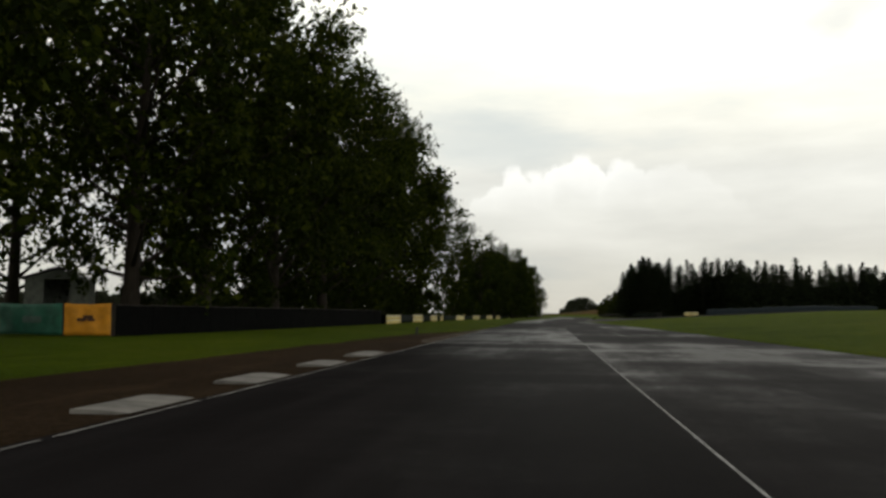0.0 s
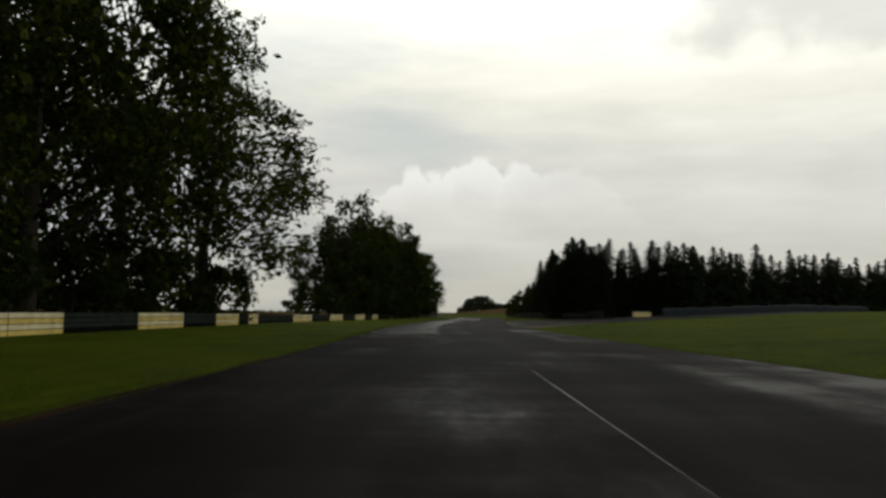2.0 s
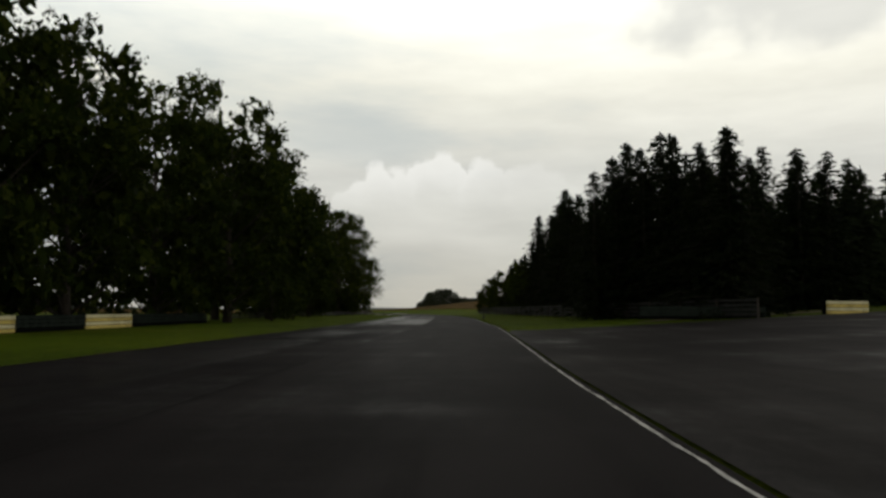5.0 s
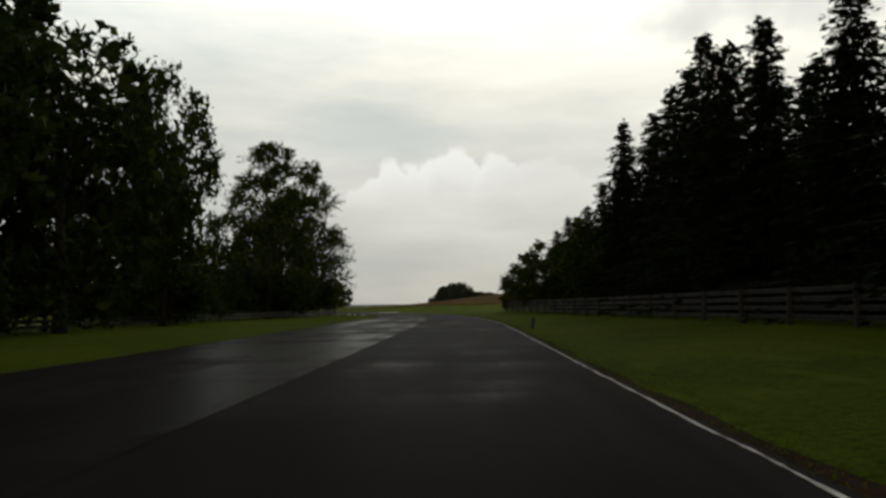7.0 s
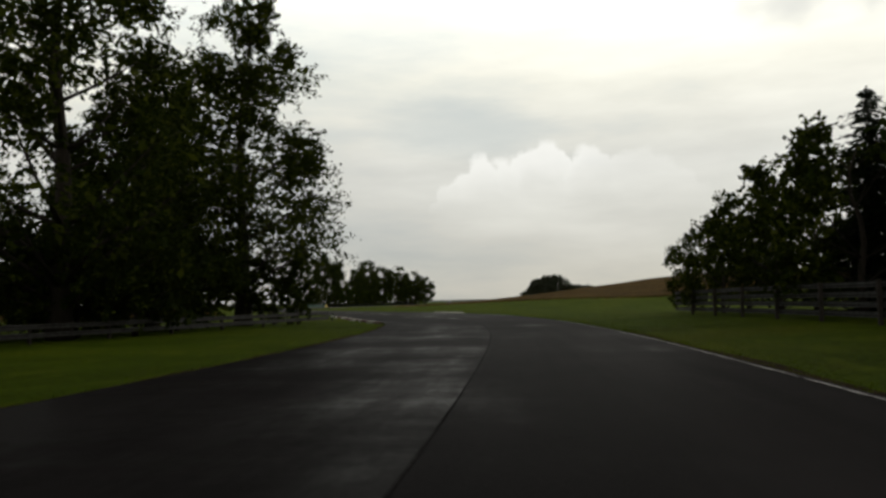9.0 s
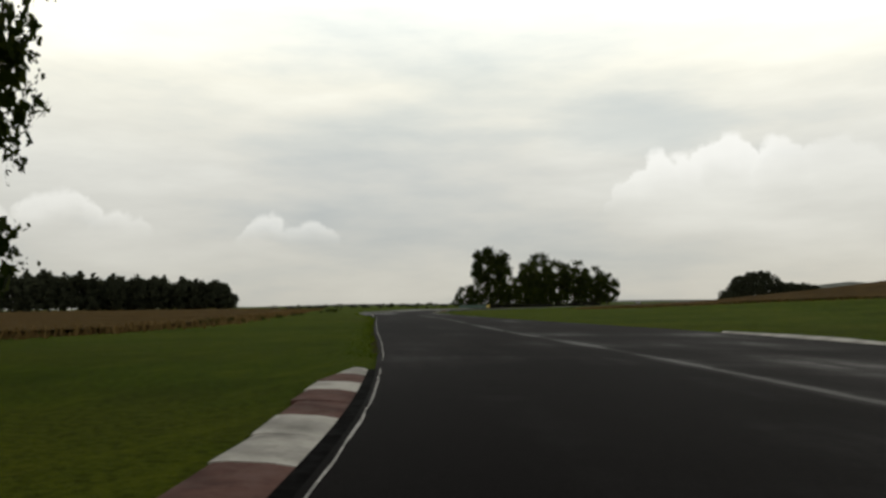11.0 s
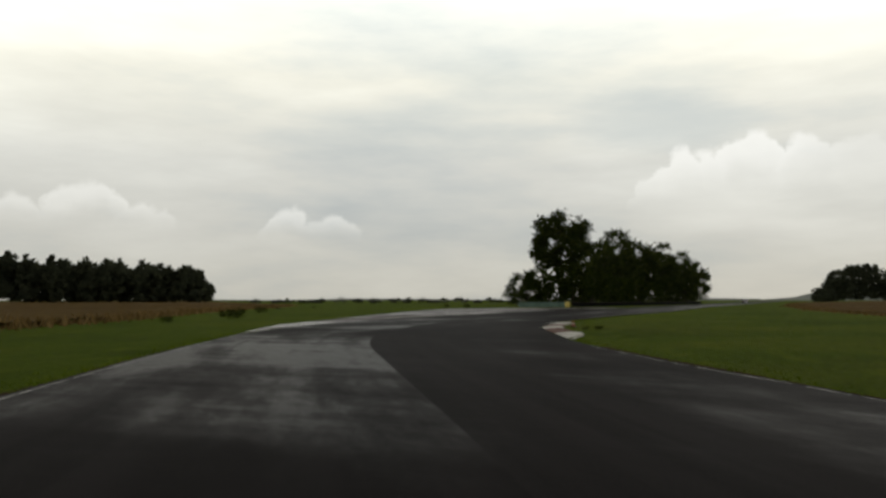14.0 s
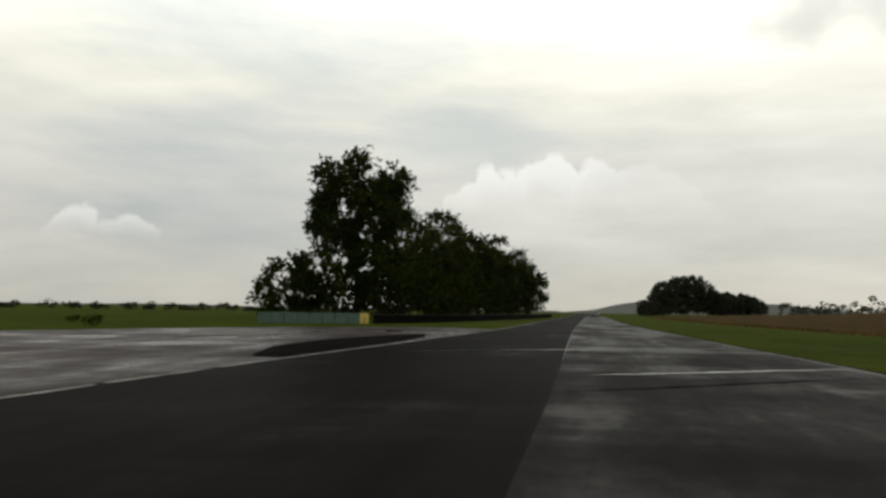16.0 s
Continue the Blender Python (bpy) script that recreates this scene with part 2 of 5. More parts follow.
# right of the joint: old surface; left of it: relaid
ASPHALT = asphalt("old_asphalt", (0.0088, 0.0078, 0.0080), (0.015, 0.0135, 0.0137),
                  [(-60, 0.1), (5, 0.15), (15, 0.5), (20, 0.68), (30, 0.7), (34, 0.3), (36, 0.1), (40.5, 0.1), (42.5, 0.5), (47.5, 0.45), (50, 0.1), (58, 0.1), (70, 0.2), (86, 0.1), (130, 0.1), (300, 0.15), (320, 0.32),
                   (345, 0.2), (400, 0.1), (440, 0.15), (455, 0.35), (470, 0.5), (490, 0.6), (560, 0.7), (800, 0.3)],
                  [(3.2, 6.5, 0.4, [(88, 0), (94, 0.45), (114, 0.45), (120, 0)]), (-0.2, 0.22, 0.18, [(300, 0), (308, 0.6), (384, 0.5), (392, 0)]), (2.6, 8.5, 0.5, [(355, 0), (362, 0.3), (374, 0.15), (388, 0.2), (393, 0.45), (400, 0.4), (406, 0)]),
                   (3.2, 9.0, 0.6, [(56, 0), (60, 0.5), (76, 0.5), (84, 0)])])
ASPHALT_NEW = asphalt("relaid_asphalt", (0.0070, 0.0062, 0.0064), (0.0122, 0.0108, 0.011),
                      [(-60, 0.1), (5, 0.12), (20, 0.3), (30, 0.6), (36, 0.75), (56, 0.75), (64, 0.42), (70, 0.2), (88, 0.15), (97, 0.15), (101, 0.3), (150, 0.3), (200, 0.4),
                       (250, 0.45), (262, 0.5), (300, 0.2), (318, 0.1), (395, 0.1), (399, 0.55), (404, 0.72), (412.6, 0.72), (414.6, 0.22), (417, 0.25), (421, 0.5), (428, 0.6), (440, 0.42), (448, 0.15), (470, 0.08), (640, 0.1)],
                      [(-9.0, -1.9, 0.35, [(92, 0), (98, 0.1), (104, 0.4), (114, 0.6), (170, 0.6), (190, 0)]), (-9.0, -4.0, 0.5, [(195, 0), (210, 0.5), (256, 0.5), (270, 0)]),
                       (-4.5, 0.0, 0.15, [(203, 0), (209, 0.38), (234, 0.34), (246, 0.1), (256, 0)]), (-0.22, 0.2, 0.18, [(300, 0), (308, 0.5), (384, 0.45), (392, 0)])])
APRON = asphalt("worn_apron", (0.034, 0.026, 0.026), (0.058, 0.046, 0.046), [0.5], shine=0.2, gloss=0.06, lane=False)
SIDE = asphalt("old_side_road", (0.010, 0.009, 0.009), (0.018, 0.0165, 0.016), [0.25], lane=False)
CONCRETE = plain("pale_concrete", (0.10, 0.082, 0.05), 0.9, dirt=0.5, scale=0.8, spec=0.05)
CONCRETE_WHITE = plain("whitewashed_concrete", (0.17, 0.16, 0.143), 0.85, dirt=0.6, scale=1.2)


def grass_material(name, dark, mid, pale, dry=None):
    m = Mat(name)
    c = m.ramp(m.noise(0.12, 6, 0.62), [(0.3, dark), (0.5, mid), (0.72, pale)])
    if dry:
        c = m.mix(m.span(m.noise(0.05, 6, 0.65), 0.5, 0.68, 0, 0.35), c, dry)
        c = m.mix(m.span(m.noise(0.9, 5, 0.7, (1, 0.4, 1)), 0.54, 0.72, 0, 0.35), c, dry)
    c = m.mix(m.span(m.noise(7.0, 5, 0.7), 0.38, 0.66, 0, 0.75), c, tone(dark, 0.5))
    c = m.mix(m.span(m.noise(1.3, 4, 0.6, (1, 0.3, 1)), 0.5, 0.7, 0, 0.5), c, pale)
    c = m.mix(m.span(m.noise(24.0, 3, 0.7), 0.52, 0.7, 0, 0.5), c, tone(pale, 1.25))
    m.bump(m.noise(16, 5, 0.7), 1.0, 0.08)
    return m.done(c, 0.97, 0, 0.02)


GRASS = grass_material("mown_grass", (0.028, 0.048, 0.0010), (0.050, 0.078, 0.0018), (0.082, 0.099, 0.004), (0.092, 0.080, 0.010))
DIRT = grass_material("bare_brown_earth", (0.020, 0.0125, 0.0066), (0.034, 0.0215, 0.0115), (0.052, 0.034, 0.019))
CROP = grass_material("ripe_brown_crop", (0.046, 0.027, 0.006), (0.070, 0.042, 0.010), (0.098, 0.062, 0.016))


def foliage(name, a, b, c):
    m = Mat(name)
    col = m.ramp(m.geo.outputs["Random Per Island"], [(0.0, a), (0.55, b), (1.0, c)])
    col = m.mix(m.span(m.noise(0.45, 3), 0.35, 0.65, 0, 0.5), col, tone(a, 0.8))
    mat = m.done(col, 0.9, 0, 0.05)
    tr = m.nt.nodes.new("ShaderNodeBsdfTranslucent")
    m.link(col, tr.inputs[0])
    add = m.nt.nodes.new("ShaderNodeMixShader")
    add.inputs[0].default_value = 0.35
    m.link(m.b.outputs[0], add.inputs[1])
    m.link(tr.outputs[0], add.inputs[2])
    m.link(add.outputs[0], m.nt.nodes["Material Output"].inputs[0])
    return mat


LEAF = foliage("poplar_leaves", (0.009, 0.015, 0.0015), (0.021, 0.030, 0.003), (0.066, 0.078, 0.008))
LEAF_DARK = foliage("sycamore_leaves", (0.009, 0.0155, 0.002), (0.019, 0.028, 0.004), (0.046, 0.055, 0.007))
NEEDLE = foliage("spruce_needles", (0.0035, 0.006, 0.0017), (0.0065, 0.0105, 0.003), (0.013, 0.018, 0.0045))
# same spruce green as above, lightened in colour for haze over the plantation
NEEDLE_HAZED = foliage("haze_lifted_needles", (0.009, 0.0135, 0.006), (0.016, 0.0225, 0.009), (0.03, 0.038, 0.014))
# far clump's atmospheric lift is put into this green; the weeds reuse it
LEAF_HAZE_LIFT = foliage("haze_lifted_clump_leaves", (0.014, 0.021, 0.005), (0.027, 0.037, 0.008), (0.058, 0.066, 0.012))
DARK_STEEL = plain("rusted_dark_steel", (0.03, 0.028, 0.025), 0.8, metal=0.2, dirt=0.5)
# leaf colour paled to carry the distance haze of the far woods and hedges
HAZED_LEAF = foliage("haze_paled_leaves", (0.031, 0.037, 0.024), (0.045, 0.051, 0.031), (0.064, 0.068, 0.037))
BLADE = foliage("grass_blades", (0.042, 0.072, 0.002), (0.075, 0.112, 0.004), (0.115, 0.138, 0.008))
STRAW = foliage("dry_stalks", (0.09, 0.058, 0.02), (0.14, 0.09, 0.034), (0.20, 0.135, 0.058))


def bark_material():
    m = Mat("furrowed_bark")
    c = m.ramp(m.noise(6, 6, 0.7, (1, 1, 0.15)), [(0.3, (0.014, 0.011, 0.008)), (0.7, (0.04, 0.033, 0.026))])
    m.bump(m.noise(9, 5, 0.7, (1, 1, 0.12)), 0.8, 0.04)
    return m.done(c, 0.95, 0, 0.1)


BARK = bark_material()
DARK_EARTH = grass_material("wet_dark_earth", (0.0012, 0.0008, 0.0007), (0.0024, 0.0015, 0.0013), (0.0045, 0.003, 0.0024))
GRAVEL = grass_material("muddy_gravel", (0.045, 0.035, 0.026), (0.08, 0.063, 0.05), (0.13, 0.105, 0.085))
YELLOW = plain("faded_yellow_paint", (0.55, 0.42, 0.10), 0.6, dirt=0.4, scale=1.4)
CREAM = plain("dirty_cream_paint", (0.58, 0.53, 0.33), 0.6, dirt=0.35, scale=1.4)
RUBBER = plain("weathered_tyre_rubber", (0.0042, 0.0045, 0.0042), 0.9, dirt=0.4, spec=0.01)
BELT = plain("dark_green_belting", (0.017, 0.022, 0.018), 0.85, dirt=0.4, spec=0.03)
STEEL = plain("galvanised_steel", (0.022, 0.022, 0.021), 0.75, metal=0.0, dirt=0.5, spec=0.15)
WOOD = plain("grey_weathered_wood", (0.04, 0.034, 0.029), 0.9, dirt=0.45, scale=4, spec=0.1)
GREEN_CLOTH = plain("green_banner_cloth", (0.02, 0.12, 0.075), 0.7, dirt=0.35)
ORANGE_CLOTH = plain("amber_banner_cloth", (0.62, 0.26, 0.012), 0.7, dirt=0.25)
INK = plain("dark_print", (0.07, 0.03, 0.012), 0.7, dirt=0.2)
WHITE_LINE = plain("worn_white_paint", (0.34, 0.33, 0.305), 0.7, dirt=0.7, scale=2.5)
# pale colour carries the joint's wet gleam; the painted mark shares it
PALE_JOINT = plain("pale_mark_and_joint_gleam", (0.075, 0.073, 0.07), 0.55, dirt=0.6, scale=1.5, spec=0.4)
FAINT_LINE = plain("dark_joint_sealant", (0.016, 0.015, 0.0148), 0.75, dirt=0.5, scale=1.5, spec=0.004)
TAR = plain("black_tar_joint", (0.004, 0.0037, 0.0036), 0.8, dirt=0.3, spec=0.003)
WATER = plain("standing_water", (0.012, 0.011, 0.011), 0.16, dirt=0.2, spec=0.06)
KERB_RED = plain("faded_red_kerb_paint", (0.115, 0.064, 0.054), 0.85, dirt=0.5, scale=1.5, spec=0.04)
KERB_WHITE = plain("scuffed_white_kerb_paint", (0.42, 0.405, 0.37), 0.8, dirt=0.55, scale=1.5, spec=0.06)
BLACK_GAP = plain("wet_black_slot", (0.003, 0.003, 0.003), 0.9, dirt=0.3, spec=0.01)
BLACK = plain("black_plastic", (0.015, 0.015, 0.015), 0.5)
WHITE = plain("white_plastic", (0.42, 0.42, 0.40), 0.5, dirt=0.2)
ORANGE = plain("orange_plastic", (0.24, 0.05, 0.012), 0.5)
PALE_GREEN = plain("pale_green_paint", (0.07, 0.12, 0.098), 0.6, dirt=0.35)
BLUE_GREY = plain("blue_grey_sheeting", (0.02, 0.026, 0.03), 0.75, dirt=0.3, spec=0.02)
HUT_WALL = plain("grey_green_boards", (0.13, 0.14, 0.12), 0.8, dirt=0.4, scale=3)
HUT_ROOF = plain("felt_roof", (0.05, 0.048, 0.045), 0.9, dirt=0.3)
CAR_PAINT = plain("silver_car_paint", (0.42, 0.42, 0.43), 0.25, metal=0.5, dirt=0.15)
GLASS = plain("dark_car_glass", (0.012, 0.014, 0.016), 0.08, dirt=0.1, spec=0.6)
LAMP_RED = plain("red_lens", (0.35, 0.02, 0.015), 0.25, dirt=0.1)
# pale grey-green base colour stands in for air haze on the hills
HAZE_HILL = plain("haze_coloured_hillside", (0.16, 0.17, 0.155), 1.0, dirt=0.3, scale=0.01, spec=0.0)

# ---------------------------------------------------------------- building helpers
def mesh_of(name, verts, faces, mat, smooth=False):
    me = bpy.data.meshes.new(name)
    me.from_pydata([tuple(v) for v in verts], [], faces)
    for m in mat if isinstance(mat, (list, tuple)) else [mat]:
        me.materials.append(m)
    if smooth:
        me.shade_smooth()
    me.update()
    return me


def thing(name, me=None, at=None, **tags):
    ob = new(name, me)
    if at is not None:
        ob.matrix_world = at
    return tagged(ob, **tags)


def part(name, me, parent, label="", at=None):
    ob = new(name, me)
    ob.parent = parent
    if at is not None:
        ob.matrix_local = at
    return tagged(ob, label=label)


def bevelled(name, size, mat, bevel=0.02, centre=(0, 0, 0)):
    """A box with rounded edges."""
    bm = bmesh.new()
    bmesh.ops.create_cube(bm, size=1.0)
    bmesh.ops.scale(bm, vec=size, verts=bm.verts)
    bmesh.ops.translate(bm, vec=centre, verts=bm.verts)
    if bevel:
        bmesh.ops.bevel(bm, geom=bm.edges[:], offset=bevel, segments=2, affect="EDGES")
    me = bpy.data.meshes.new(name)
    bm.to_mesh(me)
    bm.free()
    me.materials.append(mat)
    return me


def tube(points, radii, sides=8):
    """Vertices and faces of a tapered tube along points."""
    verts, faces = [], []
    pts = [Vector(p) for p in points]
    for i, p in enumerate(pts):
        d = (pts[min(i + 1, len(pts) - 1)] - pts[max(i - 1, 0)]).normalized()
        a = d.orthogonal().normalized()
        b = d.cross(a)
        for k in range(sides):
            t = 2 * math.pi * k / sides
            verts.append(p + (a * math.cos(t) + b * math.sin(t)) * radii[i])
    for i in range(len(pts) - 1):
        for k in range(sides):
            faces.append((i * sides + k, i * sides + (k + 1) % sides, (i + 1) * sides + (k + 1) % sides, (i + 1) * sides + k))
    faces.append(tuple(range(sides))[::-1])
    faces.append(tuple((len(pts) - 1) * sides + k for k in range(sides)))
    return verts, faces


def joined(pieces):
    verts, faces = [], []
    for v, f in pieces:
        n = len(verts)
        verts += list(v)
        faces += [tuple(i + n for i in q) for q in f]
    return verts, faces


def curve(points, step=2.0):
    """A Catmull-Rom line through points, cut to even steps in y-ish length."""
    p = [np.array(q, float) for q in points]
    p = [2 * p[0] - p[1]] + p + [2 * p[-1] - p[-2]]
    out = []
    for i in range(1, len(p) - 2):
        n = max(1, int(np.linalg.norm(p[i + 1] - p[i]) / step))
        for k in range(n):
            t = k / n
            out.append(0.5 * (2 * p[i] + (p[i + 1] - p[i - 1]) * t + (2 * p[i - 1] - 5 * p[i] + 4 * p[i + 1] - p[i + 2]) * t * t
                              + (3 * p[i] - p[i - 1] - 3 * p[i + 1] + p[i + 2]) * t ** 3))
    out.append(p[-2])
    return np.array(out)


def smoothstep(v, a, b):
    t = np.clip((v - a) / (b - a), 0, 1)
    return t * t * (3 - 2 * t)


# ---------------------------------------------------------------- plan
LEFT = [(-4.7, -60), (-4.7, 0), (-4.7, 50), (-4.6, 90), (-4.8, 122), (-3.7, 150), (-1.6, 180), (0.4, 205), (1.8, 230), (3.0, 255),
        (3.9, 272), (3.7, 288), (1.9, 301), (-1.4, 310.5), (-4.2, 318.8), (-8.7, 329.65), (-14.2, 342), (-20.5, 356.5), (-27.4, 372.5),
        (-33, 384.5), (-38.85, 395.3), (-44.4, 406.3), (-48.6, 416), (-51, 426), (-52, 436), (-52.2, 447), (-51.7, 458), (-51, 468),
        (-49.9, 478), (-48.3, 490), (-44, 529), (-30, 690), (-10, 920), (20, 1260)]
RIGHT = [(9.5, -60), (9.3, 20), (9.1, 45), (8.6, 62), (7.9, 80), (7.1, 100), (6.65, 115), (6.4, 125), (6.6, 136), (7.8, 157), (9.3, 175),
         (10.9, 195), (11.8, 213), (13.0, 235), (13.75, 252), (13.8, 268), (13.3, 285), (11.6, 303), (8.7, 318), (4.4, 331), (-0.2, 341.3),
         (-6.9, 353.8), (-12.8, 364.5), (-19.5, 378), (-25.5, 390), (-29.95, 400.7), (-33.35, 407.1), (-36.2, 413.3), (-38.2, 419.2),
         (-39.6, 424), (-40.4, 430), (-40.6, 436), (-39.8, 449), (-38.3, 463), (-37.0, 477), (-36.5, 489), (-35.8, 502), (-32.5, 553),
         (-20, 690), (0, 920), (30, 1260)]
SEAM = [(1.5, -60), (1.4, 0), (1.4, 60), (1.5, 90), (1.1, 115), (1.0, 130), (2.0, 152), (5.5, 195), (6.7, 213), (8.4, 247), (9.0, 268),
        (8.5, 288), (6.4, 304), (3.0, 316), (-2.0, 328.5), (-8.0, 341.5), (-13.9, 355.2), (-20.65, 370.75), (-27.7, 385.2), (-33, 395.5),
        (-38, 404.5), (-41.5, 411), (-44.3, 418.5), (-46, 428), (-46, 436), (-45.5, 446), (-44.75, 462), (-44.15, 469.5), (-43.5, 478), (-41.5, 504),
        (-38, 545), (-25, 690), (-5, 920), (25, 1260)]
R_CURVE, L_CURVE, S_CURVE = curve(RIGHT), curve(LEFT), curve(SEAM)


def right_edge(y):
    return np.interp(y, R_CURVE[:, 1], R_CURVE[:, 0])


def left_edge(y):
    return np.interp(y, L_CURVE[:, 1], L_CURVE[:, 0])


def gz(x, y):
    """Height of the land: a bank that climbs gently to the right of the straight, low rolling beyond."""
    off = x - right_edge(y)
    up = 0.045 * np.clip(off - 1.5, 0, 52) * (1 - smoothstep(y, 285, 335))
    far = 5.5 * smoothstep(off, 15, 200) * smoothstep(y, 330, 400) * (1 - smoothstep(y, 700, 1100))
    rise = 4.2 * math.exp(-((x - 55) / 42) ** 2 - ((y - 428) / 42) ** 2) * smoothstep(off, 8, 40)
    return up + far + rise


def drape(poly, mat, name, lift, cell=4.0, kind="structure", label="", category=""):
    """A sheet cut from a polygon and laid over the land."""
    bm = bmesh.new()
    f = bm.faces.new([bm.verts.new((x, y, 0)) for x, y in poly])
    if f.normal.z < 0:
        f.normal_flip()
    xs, ys = [p[0] for p in poly], [p[1] for p in poly]
    for k in range(1, int((max(xs) - min(xs)) / cell) + 1):
        bmesh.ops.bisect_plane(bm, geom=bm.verts[:] + bm.edges[:] + bm.faces[:], plane_co=(min(xs) + k * cell, 0, 0), plane_no=(1, 0, 0))
    for k in range(1, int((max(ys) - min(ys)) / cell) + 1):
        bmesh.ops.bisect_plane(bm, geom=bm.verts[:] + bm.edges[:] + bm.faces[:], plane_co=(0, min(ys) + k * cell, 0), plane_no=(0, 1, 0))
    bmesh.ops.triangulate(bm, faces=[f for f in bm.faces if len(f.verts) > 4])
    bmesh.ops.recalc_face_normals(bm, faces=bm.faces)
    for v in bm.verts:
        v.co.z = float(gz(v.co.x, v.co.y)) + lift
    me = bpy.data.meshes.new(name)
    bm.to_mesh(me)
    bm.free()
    me.materials.append(mat)
    return thing(name, me, kind=kind, label=label, category=category)


def ribbon(a, b, name, mat, lift, cross=1, skirt=0.0, parent=None, label="", category="", kind="structure"):
    """A strip between two lines of equal length."""
    verts, faces = [], []
    n = cross + 1
    for p, q in zip(a, b):
        for k in range(n):
            c = p + (q - p) * k / cross
            verts.append((c[0], c[1], float(gz(c[0], c[1])) + lift))
    for i in range(len(a) - 1):
        for k in range(cross):
            faces.append((i * n + k, i * n + k + 1, (i + 1) * n + k + 1, (i + 1) * n + k))
    if skirt:
        m = len(verts)
        for side in (0, cross):
            base = len(verts)
            for i in range(len(a)):
                x, y, z = verts[i * n + side]
                verts.append((x, y, z - skirt))
            for i in range(len(a) - 1):
                q = (i * n + side, (i + 1) * n + side, base + i + 1, base + i)
                faces.append(q if side == 0 else q[::-1])
    me = mesh_of(name, verts, faces, mat)
    if parent:
        return part(name, me, parent, label)
    return thing(name, me, kind=kind, label=label, category=category)


def beside(c, off):
    """A line shifted sideways (positive: to the right of its way)."""
    d = np.gradient(c, axis=0)
    d /= np.linalg.norm(d, axis=1, keepdims=True)
    return c + np.stack([d[:, 1], -d[:, 0]], 1) * np.asarray(off).reshape(-1, 1)


def stretch(c, y0, y1):
    return c[(c[:, 1] >= y0) & (c[:, 1] <= y1)]

# ---------------------------------------------------------------- ground and roads
def build_ground():
    def axis(lo, hi, near_lo, near_hi, step):
        a = list(np.arange(near_lo, near_hi + 0.1, step))
        g, v = step, near_hi
        while v < hi:
            g *= 1.35
            v += g
            a.append(v)
        g, v = step, near_lo
        while v > lo:
            g *= 1.35
            v -= g
            a.insert(0, v)
        return a
    xs, ys = axis(-3500, 3500, -90, 90, 4.0), axis(-800, 4200, -40, 620, 4.0)
    verts = [(x, y, float(gz(x, y))) for y in ys for x in xs]
    w = len(xs)
    faces = [(j * w + i, j * w + i + 1, (j + 1) * w + i + 1, (j + 1) * w + i) for j in range(len(ys) - 1) for i in range(w - 1)]
    thing("ground", mesh_of("ground", verts, faces, GRASS, True), kind="structure", label="mown grass land reaching the flat horizon", category="grass ground")


build_ground()
YS = np.concatenate([np.arange(-60, 620, 1.5), np.arange(620, 1260, 12.0)])


def lane(name, y0, y1, side, mat, parent):
    y = YS[(YS >= y0) & (YS <= y1)]
    mid = np.interp(y, S_CURVE[:, 1], S_CURVE[:, 0])
    edge = left_edge(y) if side == "l" else right_edge(y)
    a, b = np.stack([edge, y], 1), np.stack([mid, y], 1)
    if side == "r":
        a, b = b, a
    ob = ribbon(a, b, name, mat, 0.03, 3, 0.08, parent)
    # offset from the joint and distance along, for the water film
    me = ob.data
    co, at = np.empty(len(me.vertices) * 3, np.float32), np.empty(len(me.loops), np.int32)
    me.vertices.foreach_get("co", co)
    me.loops.foreach_get("vertex_index", at)
    co = co.reshape(-1, 3)[at]
    uv = np.stack([co[:, 0] - np.interp(co[:, 1], S_CURVE[:, 1], S_CURVE[:, 0]), co[:, 1]], 1)
    me.uv_layers.new(name="lane").data.foreach_set("uv", uv.astype(np.float32).ravel())
    return ob


road = thing("road", None, kind="structure", label="damp black race circuit with a lengthwise joint", category="road")
lane("lane", -60, 1260, "l", ASPHALT_NEW, road)
lane("lane", -60, 1260, "r", ASPHALT, road)
for _y0, _y1, _mat in ((-60, 34, PALE_JOINT), (62, 77, PALE_JOINT), (77, 92, FAINT_LINE), (92, 300, FAINT_LINE), (478, 520, PALE_JOINT)):
    _s = stretch(S_CURVE, _y0, _y1)
    _k = 0.015 * np.minimum(1, np.interp(np.arange(len(_s)), [0, 3, len(_s) - 4, len(_s) - 1], [0.1, 1, 1, 0.1]))
    ribbon(beside(_s, -_k), beside(_s, _k), "joint", _mat, 0.036, 1, 0, road, "sealed joint between two lanes")


def edge_line(c, off, y0, y1, w, keep=0.95):
    """Painted line worn into ragged dashes of uneven width."""
    s = beside(curve([tuple(p) for p in stretch(c, y0, y1)], 0.16), off)
    d = np.gradient(s, axis=0)
    d /= np.linalg.norm(d, axis=1, keepdims=True)
    nrm = np.stack([d[:, 1], -d[:, 0]], 1)
    verts, faces = [], []
    for i, p in enumerate(s):
        wear = noise.noise(Vector((p[0] * 1.9, p[1] * 1.9, 0.5))) * 0.7 + 0.8 * noise.noise(Vector((p[0] * 5.3, p[1] * 5.3, 4.0)))
        k = w / 2 * float(np.clip(keep + 1.0 * wear, 0.0, 1.25))
        o = 0.03 * noise.noise(Vector((p[0], p[1], 9.0)))
        for q in (p + nrm[i] * (o - k), p + nrm[i] * (o + k)):
            verts.append((q[0], q[1], float(gz(q[0], q[1])) + 0.037))
        if i and k > 0.14 * w:
            faces.append((2 * i - 2, 2 * i - 1, 2 * i + 1, 2 * i))
    part("edge_line", mesh_of("edge_line", verts, faces, WHITE_LINE), road, "worn white painted edge line")


